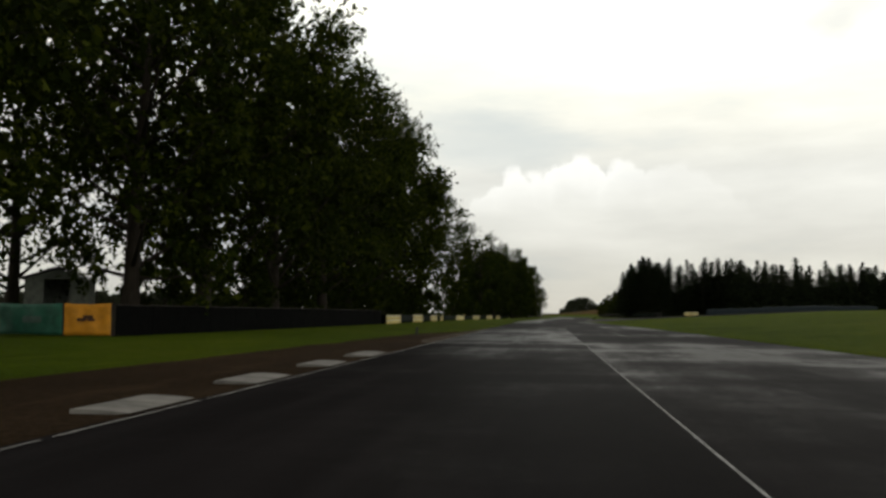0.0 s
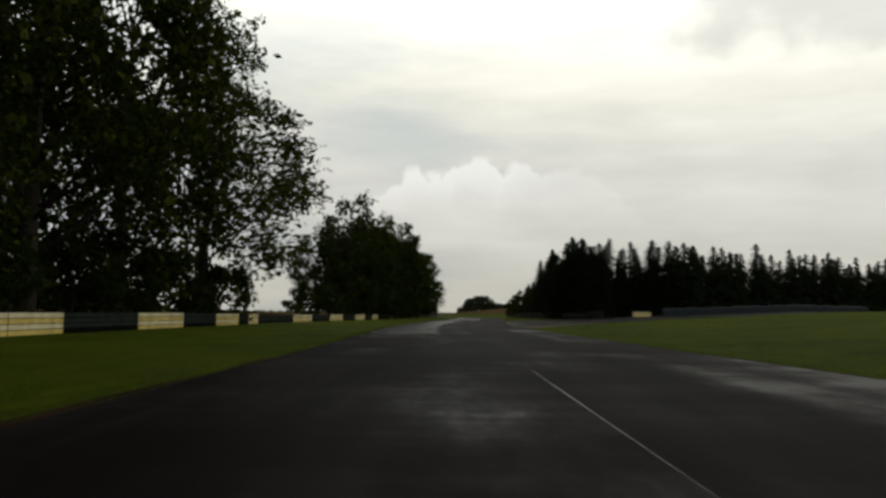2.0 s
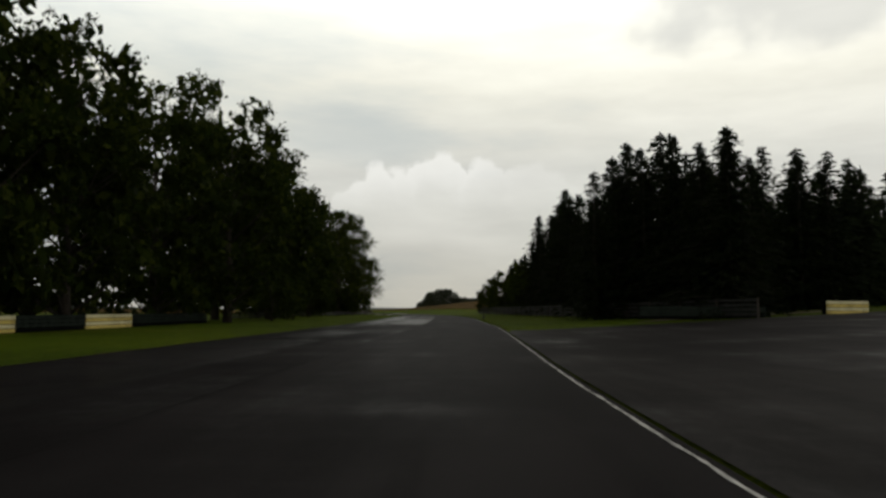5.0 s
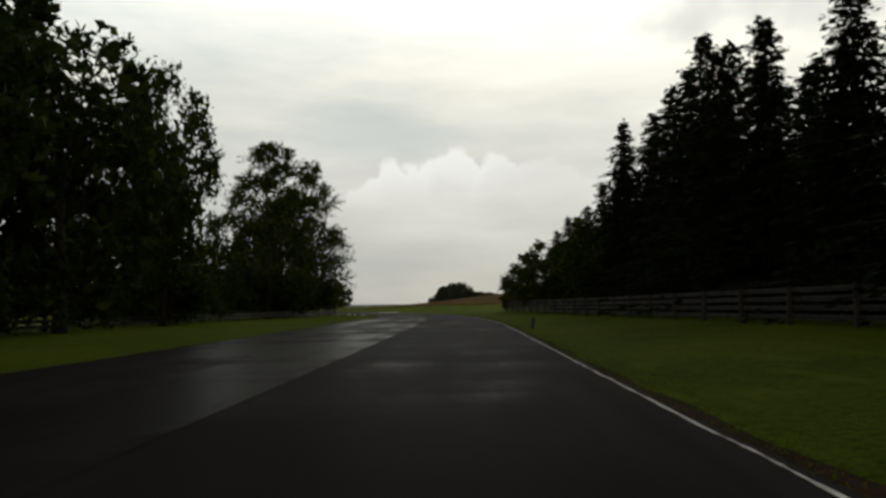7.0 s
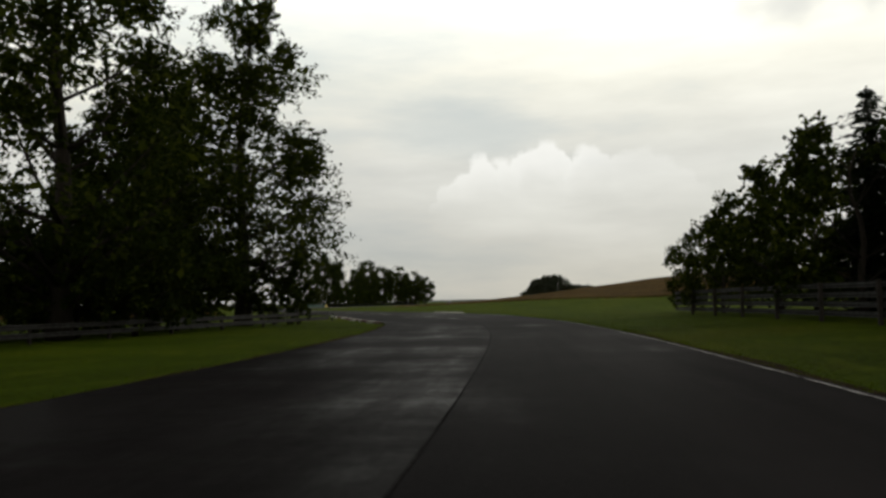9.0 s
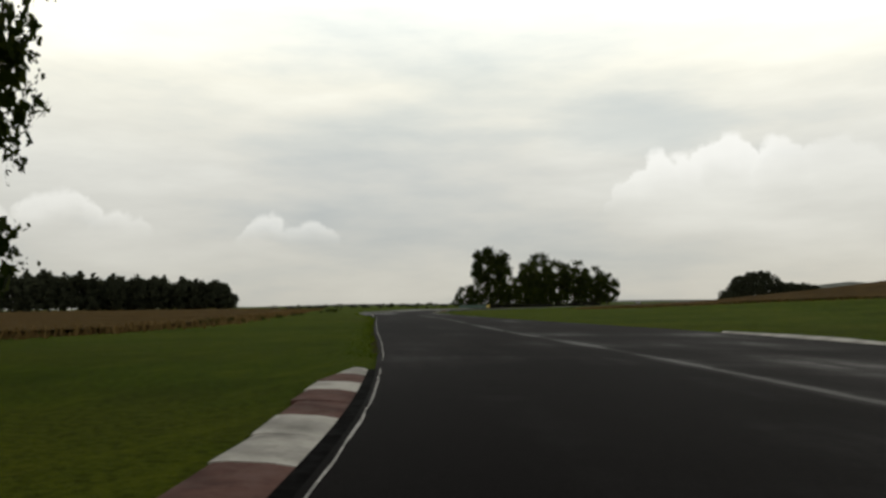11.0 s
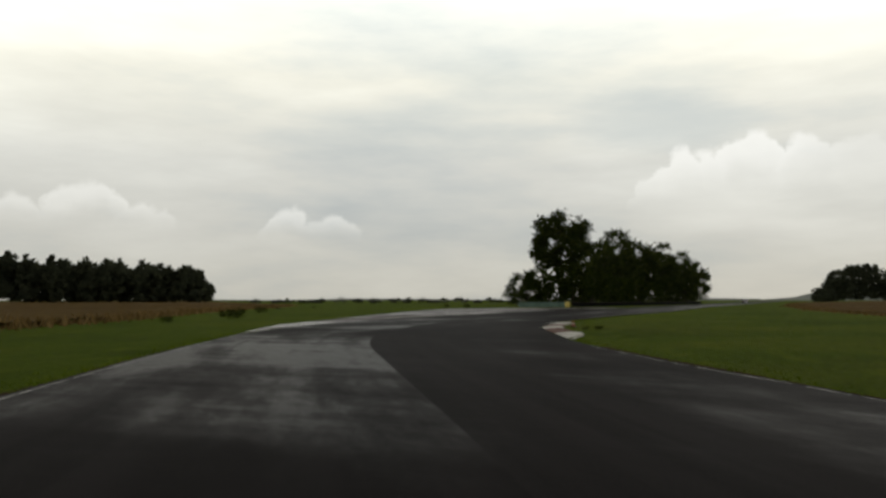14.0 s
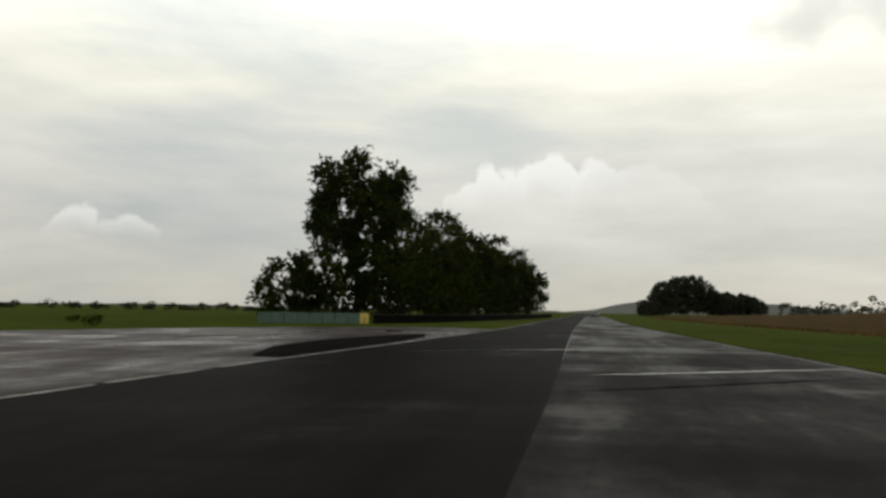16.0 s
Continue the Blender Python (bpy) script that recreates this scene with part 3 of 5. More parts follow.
edge_line(L_CURVE, 0.12, -60, 60, 0.034)
edge_line(R_CURVE, -0.12, 100, 300, 0.045)
edge_line(L_CURVE, 0.14, 325, 412, 0.034, 0.8)
edge_line(L_CURVE, 0.15, 466, 700, 0.13)
edge_line(R_CURVE, -0.15, 434, 560, 0.06, 0.8)
edge_line(R_CURVE, -0.19, 425, 434.5, 0.07, 0.5)
edge_line(L_CURVE, 0.1, 300, 325, 0.03)
edge_line(R_CURVE, -0.1, 392, 413, 0.045, 0.5)


def across(p, q, width, mat, name, label, seed):
    """A thin ragged line over the tarmac, pinched out at both ends."""
    n = 40
    t = np.linspace(0, 1, n)
    c = np.outer(1 - t, p) + np.outer(t, q)
    c += np.array([[0.0, 0.12 * noise.noise(Vector((k * 0.17, seed, 0)))] for k in range(n)])
    w = width * np.sin(np.pi * np.clip(t, 0.02, 0.98)) ** 0.6 * np.array([0.7 + 0.9 * abs(noise.noise(Vector((k * 0.31, seed, 5)))) for k in range(n)])
    ribbon(beside(c, -w / 2), beside(c, w / 2), name, mat, 0.037, 1, 0, road, label)


across((4.12, 40.0), (4.14, 53.4), 0.09, PALE_JOINT, "painted_mark", "faint painted mark along the lane", 7.0)
across((-4.4, 131.2), (0.6, 131.9), 0.10, TAR, "cross_joint", "dark tar joint across the lane", 1.0)
across((-4.2, 39.6), (1.3, 41.4), 0.07, TAR, "cross_joint", "dark tar joint across the lane", 2.0)
across((-43.9, 471.0), (-37.4, 475.4), 0.14, TAR, "cross_joint", "dark tar joint across the lane", 3.0)
across((-48.6, 480.6), (-37.0, 487.4), 0.30, WATER, "rivulet", "thin sheet of water across the tarmac", 4.0)
across((-43.2, 474.2), (-37.2, 477.6), 0.35, WATER, "rivulet", "thin sheet of water across the tarmac", 5.0)
across((-42.4, 496.0), (-36.4, 499.5), 0.5, WATER, "rivulet", "thin sheet of water across the tarmac", 6.0)

# run-off, side road and pale aprons
drape([(6.75, 131.2), (19.5, 143.6), (27, 154.5), (62, 178), (120, 205), (120, 222), (60, 207), (32, 196), (17, 190), (10.7, 188)] + [tuple(p) for p in beside(stretch(R_CURVE, 133, 187), 0.04)[::-1]],
      SIDE, "side_road", 0.05, 2.0, label="grey worn side road joining the circuit", category="road")
drape([(6.55, 126.5), (6.7, 131.2), (9.0, 133.4), (13.0, 137.4), (17.9, 142.6)] + [tuple(p) for p in curve([(17.4, 141.4), (15.4, 138.2), (12.8, 134.4), (10.8, 131.3), (9.2, 128.9), (7.9, 126.6), (6.95, 124.6)], 0.8)], CONCRETE, "concrete_apron", 0.065, 1.0,
      label="pale concrete wedge at the edge of the grass", category="concrete")
drape([(20, 196), (26, 200), (44, 207), (40, 210), (24, 203)], CONCRETE, "concrete_strip", 0.025, 4.0, label="pale concrete strip on the side road", category="concrete")
drape([(-43.5, 405.5), (-47, 412), (-49.9, 417.8), (-52.5, 424), (-54.6, 433), (-58, 446), (-63, 466), (-67, 488), (-60, 503), (-52, 511), (-46.3, 509),
       (-48, 490), (-50.5, 470), (-51.5, 455), (-51.8, 440), (-50.6, 426), (-47.5, 414.5)],
      APRON, "run_off", 0.02, 3.0, label="wet grey run-off apron beside the bend", category="tarmac")
for _p in ([(-53.8, 438.6), (-52.4, 444), (-51.4, 442.6), (-52.6, 437.6)], [(-52.6, 446.4), (-51.2, 459), (-50.6, 458.6), (-51.9, 446)],
           [(-59.6, 494), (-57.4, 498.4), (-54.4, 492), (-57.6, 488)]):
    drape(_p, CONCRETE_WHITE, "painted_apron", 0.042, 1.0, label="white painted strip on the run-off", category="concrete")
drape([(-50.9, 477.6), (-51.8, 482), (-51.6, 488), (-50.2, 494), (-49.0, 496.5), (-48.5, 492), (-48.95, 486), (-49.5, 480.5), (-50.1, 477.4)], DARK_EARTH, "earth_island", 0.05, 1.0,
      label="dark brown earth island beside the white line", category="earth")
# bare verge behind the first kerbs
_y = np.arange(-40, 82, 1.5)
_rag = np.array([0.5 * noise.noise(Vector((0, y * 0.35, 3))) for y in _y])
_w = np.interp(_y, [-40, 12, 28, 45, 52, 60, 82], [6.0, 4.6, 3.9, 3.0, 0.9, 0.5, 0.1])
ribbon(np.stack([left_edge(_y) - _w + _rag * np.minimum(1, _w), _y], 1), np.stack([left_edge(_y) - 0.02, _y], 1), "earth_verge", DIRT, 0.012, 3,
       label="bare brown earth verge along the kerbs", category="earth")
_y = np.arange(30, 66, 1.5)
ribbon(np.stack([left_edge(_y) - np.interp(_y, [30, 34, 50, 66], [0.1, 1.0, 0.8, 0.1]), _y], 1), np.stack([left_edge(_y), _y], 1), "gravel_verge", GRAVEL, 0.02, 2,
       label="pale gravelly strip along the tarmac", category="gravel")


def earth_lip(c, side, y0, y1, width, seed):
    """Dark scuffed earth between the tarmac and the turf, ragged on the grass side."""
    s = stretch(c, y0, y1)
    rag = np.array([0.6 + 0.7 * noise.noise(Vector((p[0] * 0.4, p[1] * 0.4, seed))) + 0.5 * noise.noise(Vector((p[0] * 1.7, p[1] * 1.7, seed))) for p in s])
    out = beside(s, side * (0.03 + width * np.clip(rag, 0.1, 1.6)))
    a, b = (s, out) if side > 0 else (out, s)
    ribbon(a, b, "earth_edge", DIRT, 0.022, 2, label="dark earth edge between tarmac and turf", category="earth")


earth_lip(R_CURVE, 1, 14, 126, 0.22, 1.0)
earth_lip(R_CURVE, 1, 122, 132, 0.5, 7.0)
earth_lip(R_CURVE, 1, 188, 300, 0.3, 2.0)
earth_lip(L_CURVE, -1, 60, 298, 0.3, 3.0)
earth_lip(L_CURVE, -1, 326, 410, 0.16, 4.0)
earth_lip(R_CURVE, 1, 342, 412, 0.4, 5.0)
earth_lip(R_CURVE, 1, 432, 600, 0.4, 6.0)


# ---------------------------------------------------------------- kerbs
def kerb_block(c0, c1, width, side, mat, parent, rise=0.07, end=None):
    """One cast block of a kerb run: ramp up from the tarmac, back edge proud of the grass."""
    a0, a1 = np.array(c0), np.array(c1)
    d = (a1 - a0) / np.linalg.norm(a1 - a0)
    out = np.array([d[1], -d[0]]) * side
    verts = []
    for p, w in ((a0 + d * 0.012, width), (a1 - d * 0.012, end or width)):
        z = float(gz(*p))
        prof = [(0.0, 0.03), (w * 0.35, 0.03 + rise * 0.7), (w * 0.8, 0.03 + rise), (w, 0.03 + rise * 0.85), (w, -0.05)]
        for o, h in prof:
            q = p + out * o
            verts.append((q[0], q[1], z + h))
    n = len(prof)
    faces = [(k, k + 1, n + k + 1, n + k) for k in range(n - 1)] + [tuple(range(n)), tuple(range(2 * n - 1, n - 1, -1))]
    return part("block", mesh_of("block", verts, faces, mat), parent)


def kerb_run(c, y0, y1, width, side, mats, length, label, tips=(0.25, 0.25), gutter=0.0):
    """Cast blocks of uneven width laid end to end, with a black drain slot between them and the tarmac."""
    s = stretch(curve([tuple(p) for p in c], 0.5), y0, y1)
    k = thing("kerb", None, kind="structure", label=label, category="kerb")
    r = np.random.default_rng(int(y0))
    line = beside(s, side * gutter)
    cum = np.r_[0, np.cumsum(np.hypot(*np.diff(line, axis=0).T))]
    m = int(cum[-1] / length)
    at = lambda v: (np.interp(v, cum, line[:, 0]), np.interp(v, cum, line[:, 1]))
    for i in range(m):
        f, g = (np.interp(v, [0, 2, m - 2, m], [tips[0], 1, 1, tips[1]]) for v in (i, i + 1))
        w = width * r.uniform(0.9, 1.1)
        kerb_block(at(i * length), at((i + 1) * length), w * f, side, mats[i % len(mats)], k, 0.055 + r.uniform(-0.008, 0.008), w * g * r.uniform(0.92, 1.04))
    if gutter:
        p, q = beside(s, -0.02 * side), beside(s, side * (gutter + 0.02))
        ribbon(*((p, q) if side > 0 else (q, p)), "drain_slot", BLACK_GAP, 0.034, 1, 0, k, "black drain slot beside the tarmac")
    return k


for _y0, _y1 in ((8.4, 10.1), (12.3, 14.1), (16.6, 18.2), (20.6, 22.8), (4.2, 6.1)):
    k = thing("kerb", None, kind="structure", label="low pale concrete kerb slab beside the tarmac", category="kerb")
    for j in range(2):
        a, b = _y0 + (_y1 - _y0) * j / 2, _y0 + (_y1 - _y0) * (j + 1) / 2
        kerb_block((left_edge(a) - 0.1, a), (left_edge(b) - 0.1, b), 0.75, -1, CONCRETE_WHITE, k, 0.035)
kerb_run(LEFT, 300, 323, 0.72, -1, [KERB_RED, KERB_WHITE, KERB_WHITE, KERB_RED, KERB_RED, KERB_WHITE], 1.2, "red and white painted kerb inside the bend", (0.4, 0.45), 0.12)
kerb_run(RIGHT, 414.8, 431.6, 0.84, 1, [KERB_WHITE] * 3 + [KERB_RED] * 3 + [KERB_WHITE] * 2 + [KERB_RED] * 2 + [KERB_WHITE] * 3, 1.28, "scuffed white and red kerb inside the bend", (0.22, 0.95), 0.04)
kerb_run(RIGHT, 331, 341, 0.7, 1, [KERB_WHITE], 1.6, "white painted kerb on the outside of the bend")


# ---------------------------------------------------------------- barriers
def heading(a, b):
    return math.degrees(math.atan2(b[1] - a[1], b[0] - a[0]))


def tyre_bundle(a, b, banded, height=1.0):
    """A stretch of tyre wall: stacked tyres behind rows of conveyor belting."""
    L = math.dist(a, b)
    z = float(gz((a[0] + b[0]) / 2, (a[1] + b[1]) / 2))
    ob = thing("tyre_barrier", None, pose(a[0], a[1], z, 0, 0, heading(a, b)), category="tyre barrier", group="tyre barriers",
               label="cream and yellow banded tyre barrier on grass" if banded else "dark belted tyre barrier on grass")
    rows = 4
    h = height / rows
    for r in range(rows):
        mat = (CREAM if r in (1, 3) else YELLOW) if banded else (BELT if r else RUBBER)
        me = bevelled("band", (L - 0.06, 0.09, h - 0.03), mat, 0.02, (L / 2, -0.36, h * (r + 0.5)))
        part("band", me, ob)
    n = max(1, int(L / 0.64))
    pieces = []
    for i in range(n):
        for r in range(5):
            seg = 6
            vs, fs = [], []
            R, w, zc = 0.31, height / 5, (r + 0.5) * height / 5
            prof = [(R * 0.55, -w / 2 * 0.8), (R * 0.85, -w / 2), (R, -w / 4), (R, w / 4), (R * 0.85, w / 2), (R * 0.55, w / 2 * 0.8)]
            for k in range(seg):
                t = 2 * math.pi * k / seg
                for rr, zz in prof:
                    vs.append(((i + 0.5) * L / n + rr * math.cos(t), rr * math.sin(t), zc + zz))
            m = len(prof)
            for k in range(seg):
                for q in range(m - 1):
                    k2 = (k + 1) % seg
                    fs.append((k * m + q, k2 * m + q, k2 * m + q + 1, k * m + q + 1))
            pieces.append((vs, fs))
    part("core", mesh_of("core", *joined(pieces), RUBBER, True), ob, "black rubber core behind the bands")
    return ob


BAR = [(-18.4, 84.5), (-18.7, 96), (-18.6, 110), (-18.2, 130), (-17.2, 150), (-16.0, 164), (-14.9, 172), (-13.6, 182), (-12.6, 194), (-11.5, 208)]
BAR_C = curve(BAR, 0.5)
BAR_S = np.r_[0, np.cumsum(np.hypot(*np.diff(BAR_C, axis=0).T))]


def on_bar(s):
    return (float(np.interp(s, BAR_S, BAR_C[:, 0])), float(np.interp(s, BAR_S, BAR_C[:, 1])))


_marks = [(0.5, 10.2, True), (10.2, 19.0, False), (19.0, 26.5, True), (26.5, 33.7, False), (33.7, 39.7, True), (39.7, 42.8, False), (42.8, 45.8, True), (45.8, 59.4, False), (59.4, 65.7, True), (65.7, 68.1, True), (68.1, 77.6, False), (77.6, 84.3, True), (84.3, 91.4, False), (91.4, 97.9, True), (97.9, 104.3, False), (104.3, 110.1, True), (110.1, 123.8, False)]
for _a, _b, _c in _marks:
    n = max(1, round((_b - _a) / 6.0))
    for i in range(n):
        _p, _q = on_bar(_a + (_b - _a) * i / n), on_bar(_a + (_b - _a) * (i + 1) / n)
        tyre_bundle(_p, _q, _c, float(np.interp(_p[1], [105, 140], [1.0, 0.82])))


def board_wall(points, height, mat, name, label, step=3.0, rails=0):
    """A run of dark boarded fence panels between posts."""
    c = curve(points, 0.5)
    s = np.r_[0, np.cumsum(np.hypot(*np.diff(c, axis=0).T))]
    n = max(1, round(s[-1] / step))
    pts = [(float(np.interp(s[-1] * i / n, s, c[:, 0])), float(np.interp(s[-1] * i / n, s, c[:, 1]))) for i in range(n + 1)]
    z0 = float(gz(*pts[0]))
    ob = thing(name, None, pose(0, 0, 0), label=label, category="barrier")
    for i in range(n):
        a, b = pts[i], pts[i + 1]
        L, h = math.dist(a, b), heading(a, b)
        z = float(gz((a[0] + b[0]) / 2, (a[1] + b[1]) / 2))
        m = pose(a[0], a[1], z, 0, 0, h)
        part("panel", bevelled("panel", (L - 0.02, 0.07, height), mat, 0.015, (L / 2, 0, height / 2)), ob, at=m)
        part("post", bevelled("post", (0.12, 0.12, height + 0.12), WOOD, 0.015, (0, 0.09, height / 2 + 0.05)), ob, at=m)
        part("cap_rail", bevelled("cap_rail", (L - 0.01, 0.11, 0.05), WOOD, 0.01, (L / 2, 0, height + 0.027)), ob, at=m)
    return ob


board_wall([(-20.75, 34.8), (-20.1, 44), (-19.4, 56), (-18.9, 70), (-18.45, 84)], 1.5, RUBBER, "barrier_wall", "low black barrier wall under the poplars")
board_wall([(-30, 20), (-28.6, 27), (-27.6, 35)], 1.5, RUBBER, "barrier_wall", "low black barrier wall under the poplars")


def banner(a, b, height, mat, label, motif=False):
    """A cloth banner sagging between posts, with hem and eyelet ties."""
    L = math.dist(a, b)
    ob = thing("banner", None, pose(a[0], a[1], 0, 0, 0, heading(a, b)), label=label, category="banner")
    nx, nz = 24, 8
    verts = []
    for j in range(nz + 1):
        for i in range(nx + 1):
            u, v = i / nx, j / nz
            verts.append((u * L, 0.05 * math.sin(u * 19) * math.sin(v * 3.1) + 0.03 * math.sin(u * 7 + v * 5), 0.06 + v * (height - 0.06) - 0.05 * math.sin(math.pi * u) * v))
    faces = [(j * (nx + 1) + i, j * (nx + 1) + i + 1, (j + 1) * (nx + 1) + i + 1, (j + 1) * (nx + 1) + i) for j in range(nz) for i in range(nx)]
    cloth = part("cloth", mesh_of("cloth", verts, faces, mat, True), ob)
    sol = cloth.modifiers.new("thickness", "SOLIDIFY")
    sol.thickness = 0.012
    for x in (0, L):
        part("post", mesh_of("post", *tube([(x, 0.09, 0), (x, 0.09, height + 0.1)], [0.04, 0.04]), WOOD), ob)
    if motif:
        for (x0, z0, w, h) in ((0.30, 0.50, 0.2, 0.10), (0.42, 0.58, 0.22, 0.12), (0.52, 0.50, 0.16, 0.08)):
            part("motif", bevelled("motif", (w * L, 0.012, h * height), INK, 0.004, ((x0 + w / 2) * L, -0.075, z0 * height)), ob, "dark printed shape")
    else:
        part("motif", bevelled("motif", (0.3 * L, 0.012, 0.2 * height), PALE_GREEN, 0.004, (0.55 * L, -0.075, 0.5 * height)), ob, "faded pale print")
    return ob


banner((-27.4, 35.4), (-23.3, 34.4), 1.6, GREEN_CLOTH, "green cloth banner hung along the barrier")
banner((-23.2, 34.4), (-20.9, 34.6), 1.6, ORANGE_CLOTH, "amber cloth banner with a dark printed shape", True)


def armco(points, rails, label, top=1.25, step=4.0, steel=None):
    """Steel guard rail: corrugated beams on posts."""
    c = curve(points, 0.5)
    s = np.r_[0, np.cumsum(np.hypot(*np.diff(c, axis=0).T))]
    n = max(1, round(s[-1] / step))
    pts = [(float(np.interp(s[-1] * i / n, s, c[:, 0])), float(np.interp(s[-1] * i / n, s, c[:, 1]))) for i in range(n + 1)]
    ob = thing("guard_rail", None, pose(0, 0, 0), label=label, category="guard rail")
    prof = [(0.0, -0.1), (0.035, -0.078), (0.035, -0.04), (0.0, -0.012), (0.0, 0.012), (0.035, 0.04), (0.035, 0.078), (0.0, 0.1)]
    for i in range(n):
        a, b = pts[i], pts[i + 1]
        L, h = math.dist(a, b), heading(a, b)
        m = pose(a[0], a[1], float(gz(*a)), 0, 0, h)
        dz = float(gz(*b)) - float(gz(*a))
        for r in range(rails):
            zc = top - 0.11 - r * (top - 0.1) / rails
            side = -1
            v = [(x, side * y, zc + z + dz * x / L) for x in (0.0, L) for y, z in prof] + [(x, side * (y - 0.008), zc + z + dz * x / L) for x in (0.0, L) for y, z in prof]
            k = len(prof)
            f = [(j, j + 1, k + j + 1, k + j) for j in range(k - 1)] + [(2 * k + j, 3 * k + j, 3 * k + j + 1, 2 * k + j + 1) for j in range(k - 1)]
            part("beam", mesh_of("beam", v, f, steel or STEEL), ob, at=m)
        part("post", bevelled("post", (0.1, 0.14, top + 0.05), WOOD, 0.01, (0, 0.09, top / 2)), ob, at=m)
    return ob


armco([(27.5, 194), (23.5, 208), (22.0, 225), (21.6, 243), (21.2, 262), (20.4, 282), (19.2, 304)], 4, "weathered steel guard rail in front of the conifers", 1.35)
armco([(-13.5, 226), (-12.2, 243), (-10.0, 262), (-7.2, 280), (-4.8, 293), (-2.4, 305)], 2, "dark rusted guard rail in front of the trees", 0.7, 4.0, DARK_STEEL)


# ---------------------------------------------------------------- trees


def twig_leaves(roots, tips, size, per, r):
    """Leaves strung along twigs from roots to tips, in loose sprays that hang a little: vertices and count."""
    n = len(roots) * per
    u = r.uniform(0.25, 1.06, n)[:, None]
    a0, b0 = np.repeat(roots, per, 0), np.repeat(tips, per, 0)
    long_ = np.linalg.norm(b0 - a0, axis=1, keepdims=True)
    c = a0 + (b0 - a0) * u + r.normal(0, 1, (n, 3)) * (0.07 + 0.13 * long_ * (1.15 - u)) - np.array([0, 0, 0.08]) * u * u * long_
    d = (b0 - a0) / np.maximum(long_, 1e-6)
    a = d * 0.5 + r.normal(0, 0.8, (n, 3))
    a /= np.linalg.norm(a, axis=1, keepdims=True)
    b = np.cross(a, r.normal(0, 1, (n, 3)))
    b /= np.linalg.norm(b, axis=1, keepdims=True)
    nrm = np.cross(a, b)
    s = (size * r.uniform(0.55, 1.35, n))[:, None]
    v = np.stack([c - a * s, c + b * s * 0.66 + nrm * s * 0.15, c + a * s, c - b * s * 0.66 + nrm * s * 0.15], 1).reshape(-1, 3)
    return v, n


def leaf_cards(centres, size, spread, per, r):
    """Folded leaf sprays scattered round centres: vertices and faces."""
    n = len(centres) * per
    c = np.repeat(centres, per, 0) + np.clip(r.normal(0, 1, (n, 3)), -1.6, 1.6) * np.repeat(spread, per)[:, None] * (1, 1, 0.8)
    a = r.normal(0, 1, (n, 3))
    a /= np.linalg.norm(a, axis=1, keepdims=True)
    b = np.cross(a, r.normal(0, 1, (n, 3)))
    b /= np.linalg.norm(b, axis=1, keepdims=True)
    nrm = np.cross(a, b)
    s = (size * r.uniform(0.6, 1.35, n))[:, None]
    v = np.stack([c - a * s, c + b * s * 0.55 + nrm * s * 0.12, c + a * s, c - b * s * 0.55 + nrm * s * 0.12], 1).reshape(-1, 3)
    return v, n


def quick_quads(name, v, n, mat):
    me = bpy.data.meshes.new(name)
    me.vertices.add(4 * n)
    me.vertices.foreach_set("co", np.ascontiguousarray(v, dtype=np.float32).ravel())
    me.loops.add(4 * n)
    me.loops.foreach_set("vertex_index", np.arange(4 * n, dtype=np.int32))
    me.polygons.add(n)
    me.polygons.foreach_set("loop_start", np.arange(0, 4 * n, 4, dtype=np.int32))
    me.materials.append(mat)
    me.update(calc_edges=True)
    return me


